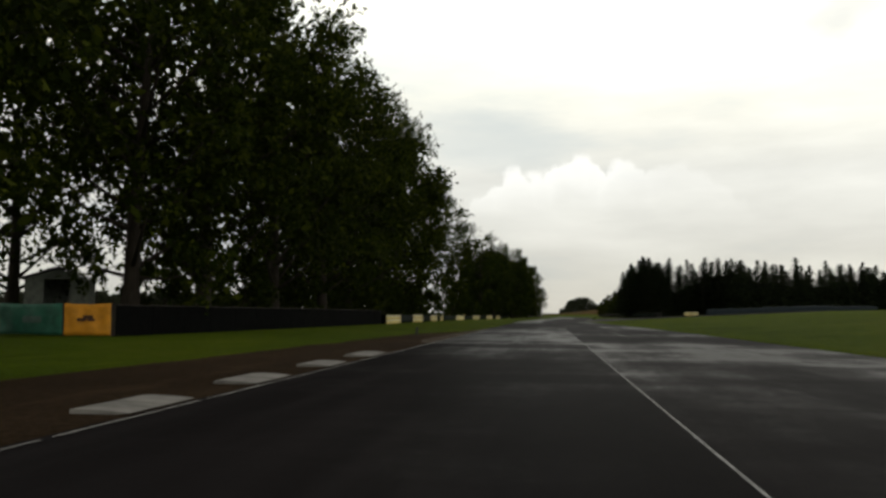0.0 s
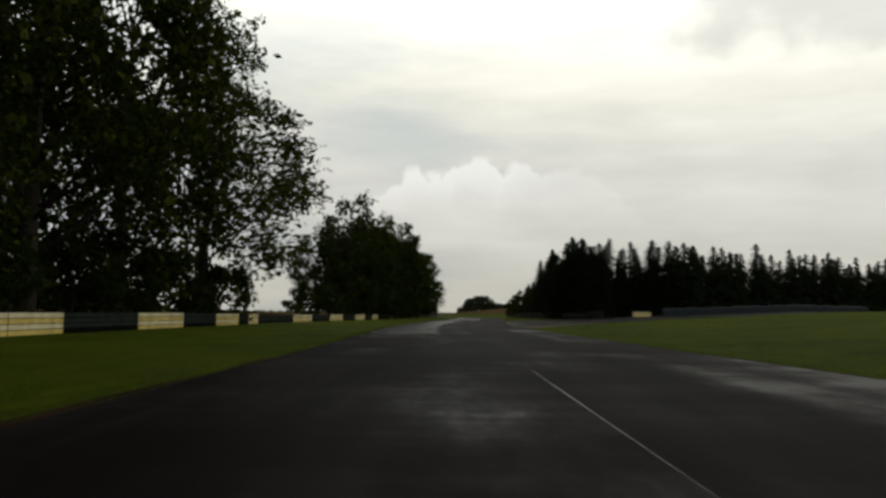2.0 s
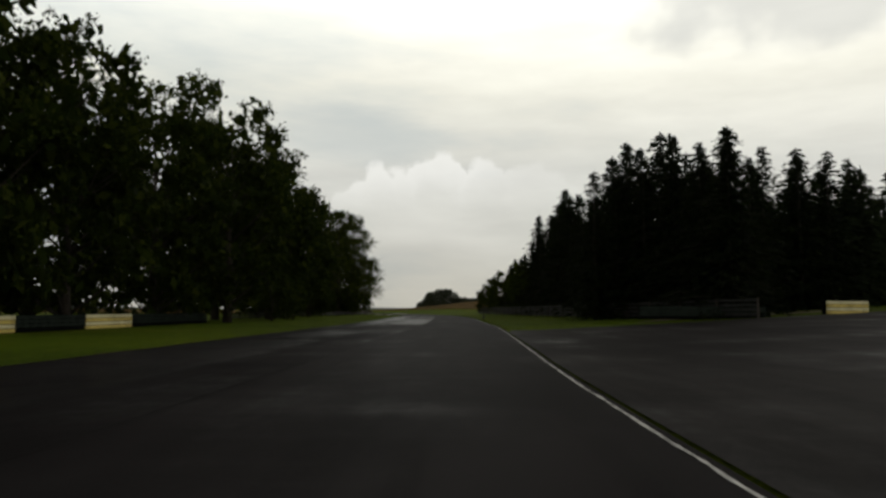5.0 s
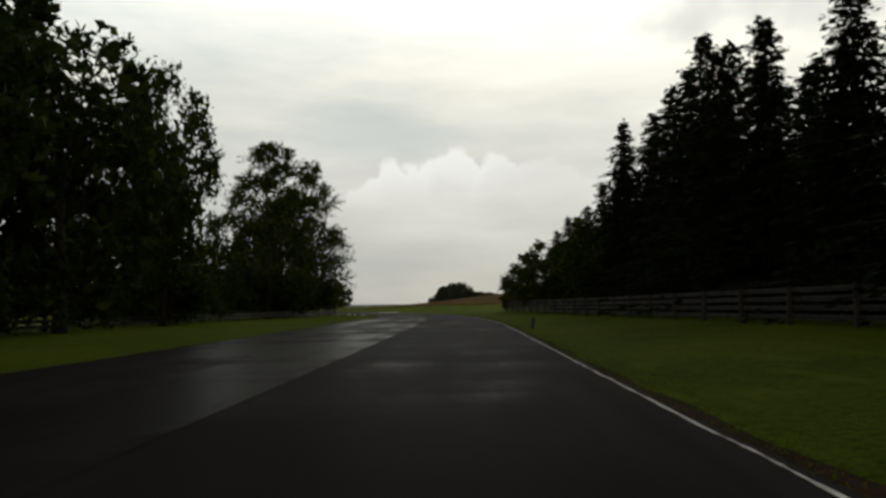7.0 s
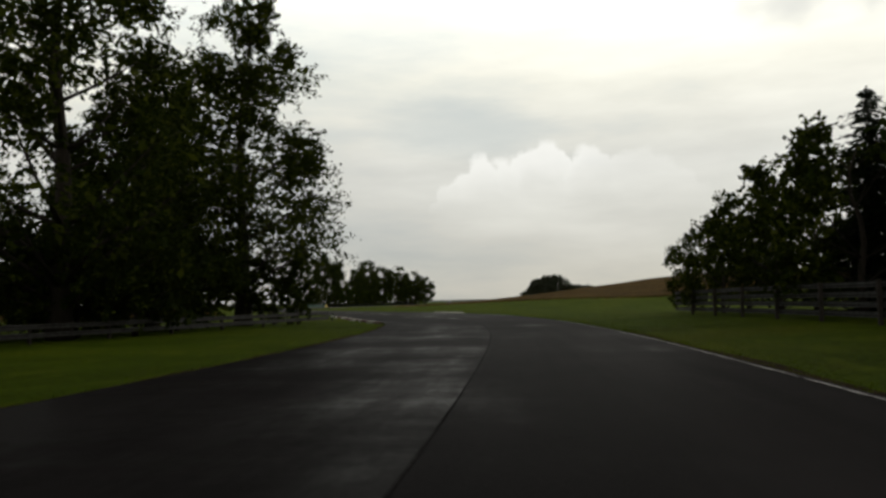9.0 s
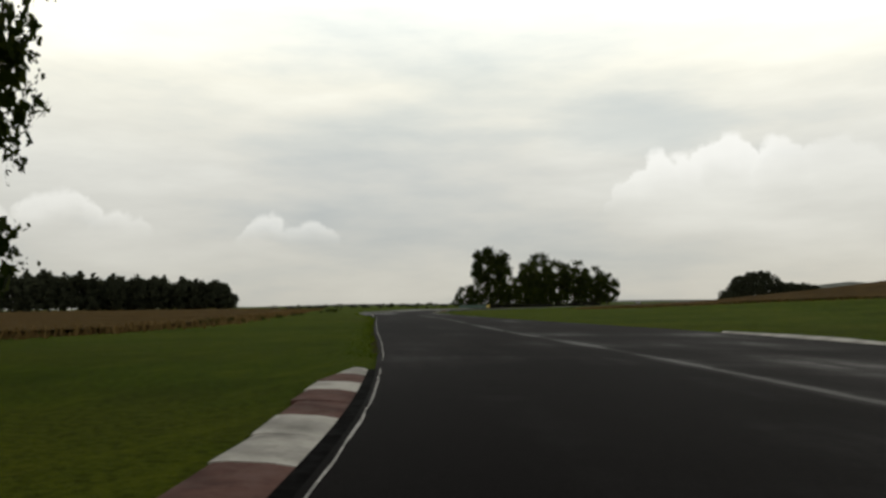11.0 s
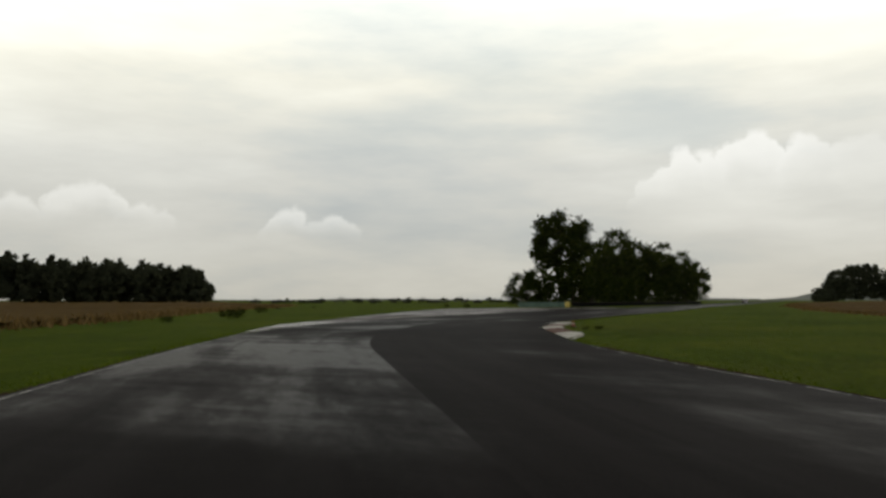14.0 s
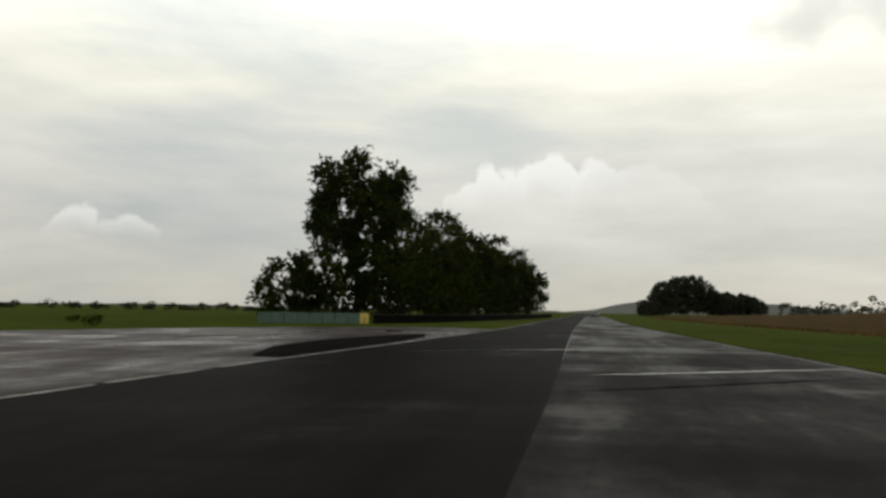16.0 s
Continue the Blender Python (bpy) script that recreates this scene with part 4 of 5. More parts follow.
def broadleaf(height, radius, base, twigs, per, size, seed, mat, label, clear=0.12, lean=0.0, lobes=9, bare=0.0, fill=26, belly=0.5, core=0.34, cone=False):
    """A tree: tapered trunk, limbs that fork towards lobes of the crown, sprays of leaves on the twigs."""
    r = np.random.default_rng(seed)
    ob = thing("tree", None, label=label, category="tree")
    pieces = []
    k = 7
    trunk = [(lean * (i / k) ** 2 + 0.25 * math.sin(i * 1.3 + seed) * i / k, 0.2 * math.cos(i * 1.7 + seed) * i / k, height * 0.8 * i / k) for i in range(k + 1)]
    rad = [base * (1.25 if i == 0 else 1) * (1 - 0.86 * i / k) for i in range(k + 1)]
    pieces.append(tube(trunk, rad, 9))
    # lobes of the crown, on a ragged egg shape
    cz = height * (clear + (1 - clear) * belly)
    half = height * (1 - clear) * 0.5
    roots, tips, heart, turn = [], [], [], r.uniform(0, 6.28)
    for j in range(lobes):
        t = (j + 0.5) / lobes
        z = height * (clear + 0.04) + (height * (0.93 - clear)) * t
        q = abs(z - cz) / (height - cz if z > cz else cz - height * clear + 0.01)
        q = min(q, 0.97)
        ring = radius * ((1 - q) ** 0.75 if cone else math.sqrt(max(0.05, 1 - q ** 2.2))) * r.uniform(0.55, 0.8)
        for _ in range(int(2 + 3 * (1 - q))):
            turn += 2.4 + r.normal(0, 0.25)
            ang = turn
            tip = np.array([ring * math.cos(ang), ring * math.sin(ang), z + r.normal(0, half * 0.06)])
            h0 = min(max(z - ring * 0.75, height * clear * 0.8), height * 0.72)
            foot = np.array([np.interp(h0, [p[2] for p in trunk], [p[0] for p in trunk]), np.interp(h0, [p[2] for p in trunk], [p[1] for p in trunk]), h0])
            bend = foot * 0.45 + tip * 0.55 + np.array([0, 0, -0.05 * ring])
            b0 = base * 0.34 * (1 - 0.6 * h0 / height)
            pieces.append(tube([foot, bend, tip], [b0, b0 * 0.6, b0 * 0.2], 5))
            m = max(3, int(twigs / (lobes * 3.5)))
            lob = max(0.6, radius * r.uniform(0.28, 0.42) * (1.1 - 0.5 * q if cone else 1))
            heart.append((tip, lob))
            for _ in range(m):
                d = r.normal(0, 1, 3)
                d /= np.linalg.norm(d)
                out = np.array([math.cos(ang), math.sin(ang), 0.35])
                d = d + 0.45 * out
                d /= np.linalg.norm(d)
                p = tip + d * lob * r.uniform(0.65, 1.12 if r.uniform() < 0.85 else 1.4) * (1, 1, 0.9)
                if p[2] > 0.5:
                    roots.append(tip + d * lob * r.uniform(0.0, 0.35))
                    tips.append(p)
                    if bare and r.uniform() < bare:
                        pieces.append(tube([tip, (tip + p) / 2 + (0, 0, 0.04 * lob), p], [b0 * 0.18, b0 * 0.1, b0 * 0.04], 3))
    part("trunk", mesh_of("trunk", *joined(pieces), BARK, True), ob, "rough grey-brown trunk and limbs")
    v, n = twig_leaves(np.array(roots), np.array(tips), size, per, r)
    # deeper foliage that closes the middle of each lobe: broad overlapping sprays
    v2, n2 = leaf_cards(np.array([t for t, _ in heart]), core, np.array([0.4 * q for _, q in heart]), fill, r)
    v, n = np.concatenate([v, v2]), n + n2
    v[:, 2] = np.maximum(v[:, 2], 0.05)
    part("crown", quick_quads("crown", v, n, mat), ob, "dense ragged leafy crown")
    return ob


def conifer(height, radius, seed, label, per=6, fine=1.3, limbs=False, mat=None, taper=0.66, skirt=(5, 0.5)):
    """A spruce: straight stem, drooping whorls thinning to a pointed leader."""
    r = np.random.default_rng(seed)
    ob = thing("conifer", None, label=label, category="conifer")
    pieces = [tube([(0, 0, 0), (0.05, 0.03, height * 0.5), (0, 0, height)], [0.2, 0.12, 0.015], 7)]
    V = []
    # dense inner skirt of boughs round the stem
    for z in np.arange(0.5, height * 0.93, 0.55):
        f = 1 - z / height
        q = radius * f ** taper * 0.46
        for k in range(skirt[0]):
            ang = r.uniform(0, 6.283)
            d, side = np.array([math.cos(ang), math.sin(ang), -r.uniform(0.2, 1.1)]), np.array([-math.sin(ang), math.cos(ang), r.normal(0, 0.3)])
            foot = np.array([0, 0, z + r.uniform(-0.3, 0.5)])
            w = q * skirt[1]
            V += [foot, foot + d * q * 0.7 + side * w, foot + d * q * r.uniform(0.9, 1.2), foot + d * q * 0.7 - side * w]
    z = 0.6
    while z < height - 0.2:
        f = 1 - z / height
        reach = radius * (f ** taper) * r.uniform(0.75, 1.12) + 0.12
        for _ in range(int(5 + 4 * f)):
            ang = r.uniform(0, 2 * math.pi)
            d = np.array([math.cos(ang), math.sin(ang), 0])
            L = reach * r.uniform(0.65, 1.15)
            base = z + r.uniform(-0.25, 0.25)
            tip = d * L + np.array([0, 0, base - r.uniform(0.0, 0.4) * L + 0.12 * r.normal()])
            foot = np.array([0, 0, base])
            if limbs and f > 0.15 and L > 0.8:
                pieces.append(tube([foot, foot * 0.5 + tip * 0.5 + np.array([0, 0, 0.05 * L]), tip], [0.03, 0.02, 0.006], 3))
            side = np.array([-d[1], d[0], 0])
            for q in range(per):
                u = r.uniform(0.12, 1.0)
                c = foot + (tip - foot) * u + side * r.normal(0, 0.16 * L * (1.1 - u)) + np.array([0, 0, 0.07 * L * math.sin(math.pi * u) + r.normal(0, 0.06)])
                s = (0.15 + 0.17 * f) * fine * r.uniform(0.7, 1.3)
                a = d * r.uniform(0.5, 1) + side * r.normal(0, 0.6) + np.array([0, 0, -0.35 + r.normal(0, 0.25)])
                a /= np.linalg.norm(a)
                b = np.cross(a, r.normal(0, 1, 3))
                b /= np.linalg.norm(b)
                V += [c - a * s, c + b * s * 0.36, c + a * s, c - b * s * 0.36]
        for _ in range(int(per * 0.7)):
            ang, q = r.uniform(0, 6.283), reach * r.uniform(0.05, 0.62)
            c = np.array([q * math.cos(ang), q * math.sin(ang), z + r.normal(0, 0.2)])
            a = np.array([math.cos(ang), math.sin(ang), -0.5 + r.normal(0, 0.3)])
            a /= np.linalg.norm(a)
            b = np.cross(a, r.normal(0, 1, 3))
            b /= np.linalg.norm(b)
            s = 0.16 + 0.2 * f
            V += [c - a * s, c + b * s * 0.7, c + a * s, c - b * s * 0.7]
        z += (0.32 + 0.27 * f) * r.uniform(0.8, 1.2)
    part("trunk", mesh_of("trunk", *joined(pieces), BARK, True), ob, "thin straight stem")
    part("crown", quick_quads("crown", np.array(V), len(V) // 4, mat or NEEDLE), ob, "dark drooping needle branches")
    return ob


def place(proto, x, y, h, h0, turn, first, wide=1.0):
    """Stand a tree of the given height; the first use moves the built one itself."""
    k = h / h0
    m = Matrix.Translation((x, y, float(gz(x, y)) - 0.05)) @ Matrix.Rotation(radians(turn), 4, "Z") @ Matrix.Diagonal((k * wide, k * wide, k, 1))
    if first:
        proto.matrix_world = m
        return proto
    s = proto.scale.copy()
    return copy_thing(proto, m @ Matrix.Diagonal((1 / s[0], 1 / s[1], 1 / s[2], 1)))


POPLAR = [broadleaf(25, 8.0, 0.45, 900, 29, 0.125, 11 + i, LEAF, "tall leafy poplar behind the black barrier", 0.13, 0.6 * (i - 1), 13, 0.25, 105, 0.5, 0.31) for i in range(4)]
POPLAR_BACK = [broadleaf(25, 8.0, 0.45, 700, 14, 0.2, 15, LEAF, "tall leafy poplar in the second row", 0.13, 0.4, 13, 0, 34, 0.5, 0.36)]
SYCA = [broadleaf(17, 6.0, 0.36, 640, 20, 0.125, 31 + i, LEAF_DARK, "dense dark broadleaf tree beside the circuit", 0.05, 0.3, 11, 0.1, 72, 0.42, 0.4) for i in range(4)]
FAR_TREE = [broadleaf(17, 6.0, 0.36, 560, 12, 0.2, 231 + i, LEAF_HAZE_LIFT, "dense dark broadleaf tree in the clump", 0.04, 0.3, 11, 0, 64, 0.42, 0.45) for i in range(3)]
BUSH = [broadleaf(5, 3.2, 0.12, 150, 15, 0.13, 51 + i, LEAF_DARK, "dark leafy bush under the trees", 0.03, 0.0, 5, 0, 44, 0.5, 0.26) for i in range(2)]
SPRUCE = [conifer(15, 3.5 + 0.3 * i, 71 + i, "dark pointed spruce at the edge of the plantation", mat=NEEDLE_HAZED, taper=0.85) for i in range(4)]
LONE = [broadleaf(18.8, 6.9, 0.4, 980, 26, 0.17, 91, LEAF_HAZE_LIFT, "tall round-headed tree standing above the bushes", 0.38, 0.2, 9, 0.3, 80, 0.6, 0.42)]
HEDGE = [broadleaf(7.5, 3.6, 0.16, 260, 24, 0.11, 95, LEAF, "light green young tree beside the plantation", 0.05, 0.1, 5, 0, 80, 0.5, 0.2)]
WEED = [broadleaf(1.0, 0.9, 0.03, 60, 14, 0.07, 97, LEAF_HAZE_LIFT, "dark weed clump at the edge of the crop", 0.03, 0.0, 3, 0, 6, 0.5, 0.2)]
NEAR_SPRUCE = [conifer(15, 3.7 + 0.35 * i, 171 + i, "dark pointed spruce behind the guard rail", 28, 0.56, True, taper=0.66, skirt=(36, 0.055)) for i in range(3)]
MID_SPRUCE = [conifer(15, 3.8, 191 + i, "dark pointed spruce in the second row of the plantation", 10, 0.85, mat=NEEDLE, taper=0.7, skirt=(20, 0.06)) for i in range(2)]
ASPEN = [broadleaf(20, 6.0, 0.38, 900, 40, 0.09, 121 + i, LEAF, "tall pyramid-shaped tree beside the bend", 0.05, 0.2, 14, 0.2, 110, 0.22, 0.2, True) for i in range(2)]
USED = set()


def stand(kind, i, x, y, h, h0, wide=1.0):
    p = kind[i % len(kind)]
    first = p.name not in USED
    USED.add(p.name)
    return place(p, x, y, h, h0, (i * 77 + x * 31 + y * 13) % 360, first, wide)


_i = 0
for x, y, h in ((-20.5, 122, 21.8), (-22, 109, 27), (-21.5, 97, 28), (-22.5, 85, 27), (-22, 73, 28), (-22.5, 61, 28), (-23, 49, 28), (-23.6, 41, 28), (-27.5, 27, 28),
                (-30, 16, 26), (-33, 4, 25), (-31, 115, 23), (-31, 92, 24), (-32, 68, 24), (-34, 45, 24), (-38, 24, 24)):
    stand(POPLAR if x > -30.5 else POPLAR_BACK, _i, x, y, h, 25, 1.45 if y > 120 else 1.0)
    _i += 1
for x, y, h, w in ((-21, 181, 14.5, 0.95), (-15.8, 180.5, 18.7, 0.85), (-13.4, 187.5, 16.3, 0.92), (-17, 191, 16, 0.9), (-12.9, 200, 17.5, 0.9), (-10, 210, 19, 0.85),
                   (-16, 212, 18, 1.0), (-10, 229, 18, 1.0), (-15, 226, 19, 0.95), (-9.8, 242, 16.5, 1.0), (-14, 243, 17, 1.0), (-9.3, 256, 18.0, 0.66),
                   (-15, 260, 15, 0.9), (-12, 296, 11.5, 0.9)):
    stand(SYCA, _i, x, y, h, 17, w)
    _i += 1
stand(SYCA, 2, -23.6, 326, 16.5, 17, 0.78)
stand(ASPEN, 0, -7.8, 284.5, 19.8, 20, 1.15)
stand(ASPEN, 1, -6.4, 300.5, 19.9, 20, 1.25)
stand(ASPEN, 1, -8.3, 293, 14.5, 20, 1.15)
for x, y, h in ((-22, 80, 4.5), (-21.5, 92, 5), (-22, 103, 5), (-23, 68, 5), (-23, 56, 4.5), (-24, 115, 4), (-28, 100, 5), (-28, 75, 5), (-29, 55, 5),
                (-22, 176, 5), (-17, 175.5, 5.5), (-17.5, 184, 5.5), (-15.5, 197, 5), (-13.5, 208, 5), (-7.8, 218, 4.5), (-10, 236, 4), (-7, 293, 4.5), (-12, 250, 4), (-8, 286, 4.5), (-5, 302, 4.5), (-10, 279, 4.5), (-8, 296, 5), (-9.5, 257, 5.5), (-11, 263, 6), (-10, 268, 5), (-13, 247, 5), (-21, 119, 6), (-19.8, 125, 5), (-23.5, 123, 6), (-21.5, 108, 6), (-26.5, 66, 6.5), (-26, 77, 7), (-26, 88, 7), (-25.5, 97, 7), (-26, 106, 7), (-14, 289, 5.5), (-12, 286, 5), (-10.5, 291, 5.5), (-6.6, 288, 5), (-17, 273, 6), (-19, 277, 5.5)):
    stand(BUSH, _i, x, y, h, 5)
    _i += 1
_r = np.random.default_rng(5)
for y in np.arange(199, 290, 3.7):
    h = np.interp(y, [199, 212, 220, 226, 231, 236, 242, 249, 253, 262, 272, 280, 290], [13.2, 15.4, 15.8, 15.0, 13.8, 13.0, 14.0, 17.2, 15.0, 13.8, 11.2, 10.0, 8.2]) * _r.uniform(0.88, 1.1)
    stand(NEAR_SPRUCE, _i, float(np.interp(y, [199, 215, 300], [27.0, 26.6, 23.8]) + _r.uniform(-1.0, 1.2)), float(y + _r.uniform(-1, 1)), h, 15, float(np.interp(y, [205, 225, 262], [1.15, 1.4, 1.3])))
    _i += 1
    stand(MID_SPRUCE, _i + 2, float(28.6 + _r.uniform(-1.0, 1.5)), float(y + 2 + _r.uniform(-1, 1)), h * 0.9, 15, 1.45)
    _i += 1
for d, thin, low, high, broad in ((0, 0.0185, 13.1, 16.6, 1.55), (4.0, 0.021, 12.4, 15.6, 1.9), (9.0, 0.03, 11.5, 13.6, 2.5)):
    for t in np.arange(0, 1, thin):
        x, y = np.interp(t, [0, 0.3, 1], [24, 62, 190]), np.interp(t, [0, 0.3, 1], [203, 232, 312])
        if x + 0.6 * d < 29:
            continue
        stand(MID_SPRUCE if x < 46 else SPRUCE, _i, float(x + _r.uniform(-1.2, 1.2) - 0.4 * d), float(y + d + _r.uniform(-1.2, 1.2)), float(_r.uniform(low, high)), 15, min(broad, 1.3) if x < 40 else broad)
        _i += 1
for x, y, h in ((24.5, 266, 8.6), (24.4, 271, 8.0), (25.2, 276, 7.6), (24.6, 281, 7.4), (22.8, 287, 8.2), (21.7, 293, 7), (24.5, 296, 8), (21.0, 300, 5.6), (23.5, 304, 6), (21.2, 308, 4.6)):
    stand(HEDGE, _i, x, y, h, 7.5)
    _i += 1
stand(NEAR_SPRUCE, 1, -21.0, 291, 13.6, 15, 1.85)
stand(NEAR_SPRUCE, 2, -18.2, 280, 12.4, 15, 1.9)
# clump beside the far bend
stand(LONE, 0, -63.2, 547, 18.5, 18.8)
for x, y, h, w in ((-60, 588, 15.5, 1.0), (-61, 612, 20.5, 1.1), (-55.5, 627, 18.8, 1.2), (-52, 645, 18.8, 1.2), (-47, 665, 17, 1.2), (-42, 685, 15.5, 1.15),
                   (-63.5, 570, 11.5, 1.2), (-58, 602, 16.5, 1.0), (-66, 640, 15, 1.0), (-49, 655, 15, 1.0), (-44.5, 676, 14, 1.0)):
    stand(FAR_TREE, _i, x, y, h, 17, w)
    _i += 1
for x, y, h in ((-71, 541, 4.5), (-68.5, 539, 6.5), (-64.5, 541, 8.5), (-60, 543, 8), (-57.5, 550, 7), (-55.5, 562, 7), (-55, 575, 6.5), (-53, 590, 6.5), (-51, 606, 6), (-70, 555, 7)):
    stand(BUSH, _i, x, y, h, 5, 0.95)
    _i += 1


for x, y, h in ((-31.2, 353.6, 0.8), (-30.8, 352.4, 0.7), (-33.3, 357.6, 0.7), (-33.4, 359, 0.8), (-32.7, 359.6, 0.6), (-37.4, 370, 0.7), (-39.6, 377, 0.7), (-37.1, 423.6, 0.3), (-37.6, 423.2, 0.25), (-46.5, 392, 0.7), (-51, 402, 0.6), (-62, 434, 1.1), (-65, 437, 0.9), (-60, 425, 0.6), (-72, 452, 1.0), (-84, 474, 0.5), (-88, 490, 0.5), (-68, 500, 1.0), (-74, 508, 0.8)):
    stand(WEED, _i, x, y, h * 0.55, 1.0)
    _i += 1


def far_wood(name, label, spots, mat, seed, size=0.8, per=260):
    """A distant wood: rounded and pointed crowns of leaf sprays in one mesh."""
    r = np.random.default_rng(seed)
    allv = []
    for x, y, h, rad in spots:
        c = []
        for _ in range(per // 8):
            t = r.uniform(0.04, 1) ** 0.8
            q = rad * math.sqrt(max(0.03, 1 - (2 * t - 0.9) ** 2)) * r.uniform(0.5, 1.0)
            a = r.uniform(0, 6.283)
            c.append((x + q * math.cos(a), y + q * math.sin(a), float(gz(x, y)) + h * t))
        v, n = leaf_cards(np.array(c), size, np.full(len(c), rad * 0.16), 8, r)
        v[:, 2] = np.maximum(v[:, 2], float(gz(x, y)) - 0.2)
        allv.append(v)
    v = np.concatenate(allv)
    thing(name, quick_quads(name, v, len(v) // 4, mat), kind="stuff", label=label, category="woodland")


# far woods and hedges: their haze is mixed into the leaf colour
_w = []
for t in np.arange(0, 1, 0.0085):
    b, d = math.radians(-34.9 - 33 * t), 384 + 9 * math.sin(t * 9)
    h = np.interp(t, [0, 0.02, 0.06, 0.3, 0.47, 0.58, 1], [8, 12.5, 15, 16.5, 17.8, 14.0, 14.5]) + 0.9 * math.sin(t * 83) + 0.8 * math.sin(t * 37 + 1)
    for back in (0, 10):
        _w.append((-10 + (d + back) * math.sin(b) + _r.uniform(-3, 3), 337 + (d + back) * math.cos(b) + _r.uniform(-3, 3), h * _r.uniform(0.88, 1.03), _r.uniform(4.0, 5.8)))
for t in np.arange(0.05, 1, 0.031):
    b, d = math.radians(-34.9 - 33 * t), 383
    _w.append((-10 + d * math.sin(b) + _r.uniform(-4, 4), 337 + d * math.cos(b), np.interp(t, [0, 0.06, 0.3, 0.47, 0.58, 1], [12, 15.5, 17.3, 18.8, 14.5, 15]) * _r.uniform(0.95, 1.12), _r.uniform(1.8, 2.7)))
far_wood("far_wood", "long dark wood across the fields", _w, HAZED_LEAF, 3, 1.05, 248)
_w = []
for t in np.arange(0, 1, 0.03):
    x, y = 16 + 58 * t, 828 + 25 * t
    for back in (0, 8):
        _w.append((x - back * 0.3 + _r.uniform(-1.5, 1.5), y + back + _r.uniform(-2, 2), np.interp(t, [0, 0.06, 0.16, 0.3, 0.48, 0.56, 0.9, 1], [4.5, 9, 16, 18.6, 18.2, 11.5, 9.5, 6.5]) * _r.uniform(0.94, 1.05), _r.uniform(3.2, 4.4)))
far_wood("far_copse", "rounded dark copse in the distance", _w, HAZED_LEAF, 4, 0.65, 360)
_w = []
for t in np.arange(0, 1, 0.02):
    _w.append((150 + 500 * t, 1050 + 150 * t + _r.uniform(-8, 8), _r.uniform(6, 11), _r.uniform(4, 8)))
for x, y, h in ((212, 1140, 15), (228, 1120, 14.5), (251, 1139, 20), (262, 1148, 14), (279, 1150, 19.5), (330, 1140, 15)):
    _w.append((x, y, h, 4.5))
far_wood("far_hedges", "broken line of distant trees and hedges", _w, HAZED_LEAF, 6, 0.9, 200)
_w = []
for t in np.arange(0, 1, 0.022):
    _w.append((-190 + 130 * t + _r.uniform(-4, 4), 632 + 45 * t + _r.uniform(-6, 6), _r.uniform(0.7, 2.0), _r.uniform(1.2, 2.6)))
far_wood("far_hedges", "low broken hedge across the fields", _w, HAZED_LEAF, 8, 0.35, 120)


# ---------------------------------------------------------------- crops and grass tufts
def crop_field(poly, label, height):
    ob = drape(poly, CROP, "crop_field", height * 0.4, 6.0, "stuff", label, "crop field")
    me = ob.data
    r = np.random.default_rng(9)
    for v in me.vertices:
        v.co.z += r.uniform(-0.05, 0.12)
    # standing stalks along the near edge
    c = []
    for (x0, y0), (x1, y1) in zip(poly, poly[1:] + poly[:1]):
        L = math.dist((x0, y0), (x1, y1))
        if L > 400:
            continue
        for k in range(int(L * 24)):
            t = r.uniform()
            c.append((x0 + (x1 - x0) * t + r.normal(0, 0.8), y0 + (y1 - y0) * t + r.normal(0, 0.8)))
    V = []
    for x, y in c:
        z, h, a, w = float(gz(x, y)), height * r.uniform(0.15, 0.85), r.uniform(0, 6.28), r.uniform(0.03, 0.09)
        dx, dy = math.cos(a) * w, math.sin(a) * w
        lx, ly = r.normal(0, 0.15), r.normal(0, 0.15)
        V += [(x - dx, y - dy, z), (x + dx, y + dy, z), (x + lx + dx * 0.5, y + ly + dy * 0.5, z + h), (x + lx - dx * 0.5, y + ly - dy * 0.5, z + h)]
    part("stalks", quick_quads("stalks", np.array(V), len(V) // 4, STRAW), ob, "standing dry stalks along the edge")


crop_field([(-27.5, 331), (-28, 341), (-31.5, 354), (-37.5, 366), (-42.5, 376), (-47.5, 388), (-55, 403), (-60, 414), (-66, 428), (-76, 446), (-88, 470), (-110, 520), (-470, 960), (-520, 560), (-120, 300), (-60, 320)],
           "ripe brown crop field beyond the grass verge", 0.6)
crop_field([(30, 380), (-6, 413), (-14, 425), (-20, 447), (-22, 480), (-20.5, 540), (-15, 611), (-5, 700), (60, 860), (320, 820), (320, 420), (120, 370)],
           "ripe brown crop field rising away from the track", 0.3)


def tufts(name, label, c0, side, y0, y1, count, seed, reach=0.5):
    """Blades of grass along an edge of the tarmac, thickest at the lip."""
    r = np.random.default_rng(seed)
    y = r.uniform(y0, y1, count)
    off = 0.03 + np.abs(r.normal(0, 1, count)) ** 1.5 * reach * 0.5
    x = np.interp(y, c0[:, 1], c0[:, 0]) + side * off
    h = r.uniform(0.02, 0.065, count)
    a = r.uniform(0, 6.283, count)
    w = r.uniform(0.008, 0.018, count)
    z = np.array([float(gz(p, q)) for p, q in zip(x, y)])
    d = np.stack([np.cos(a) * w, np.sin(a) * w, 0 * w], 1)
    foot = np.stack([x, y, z - 0.01], 1)
    lean = np.stack([r.normal(0, 0.05, count), r.normal(0, 0.05, count), h], 1)
    v = np.stack([foot - d, foot + d, foot + lean + d * 0.3, foot + lean - d * 0.3], 1).reshape(-1, 3)
    thing(name, quick_quads(name, v, count, BLADE), kind="stuff", label=label, category="grass")


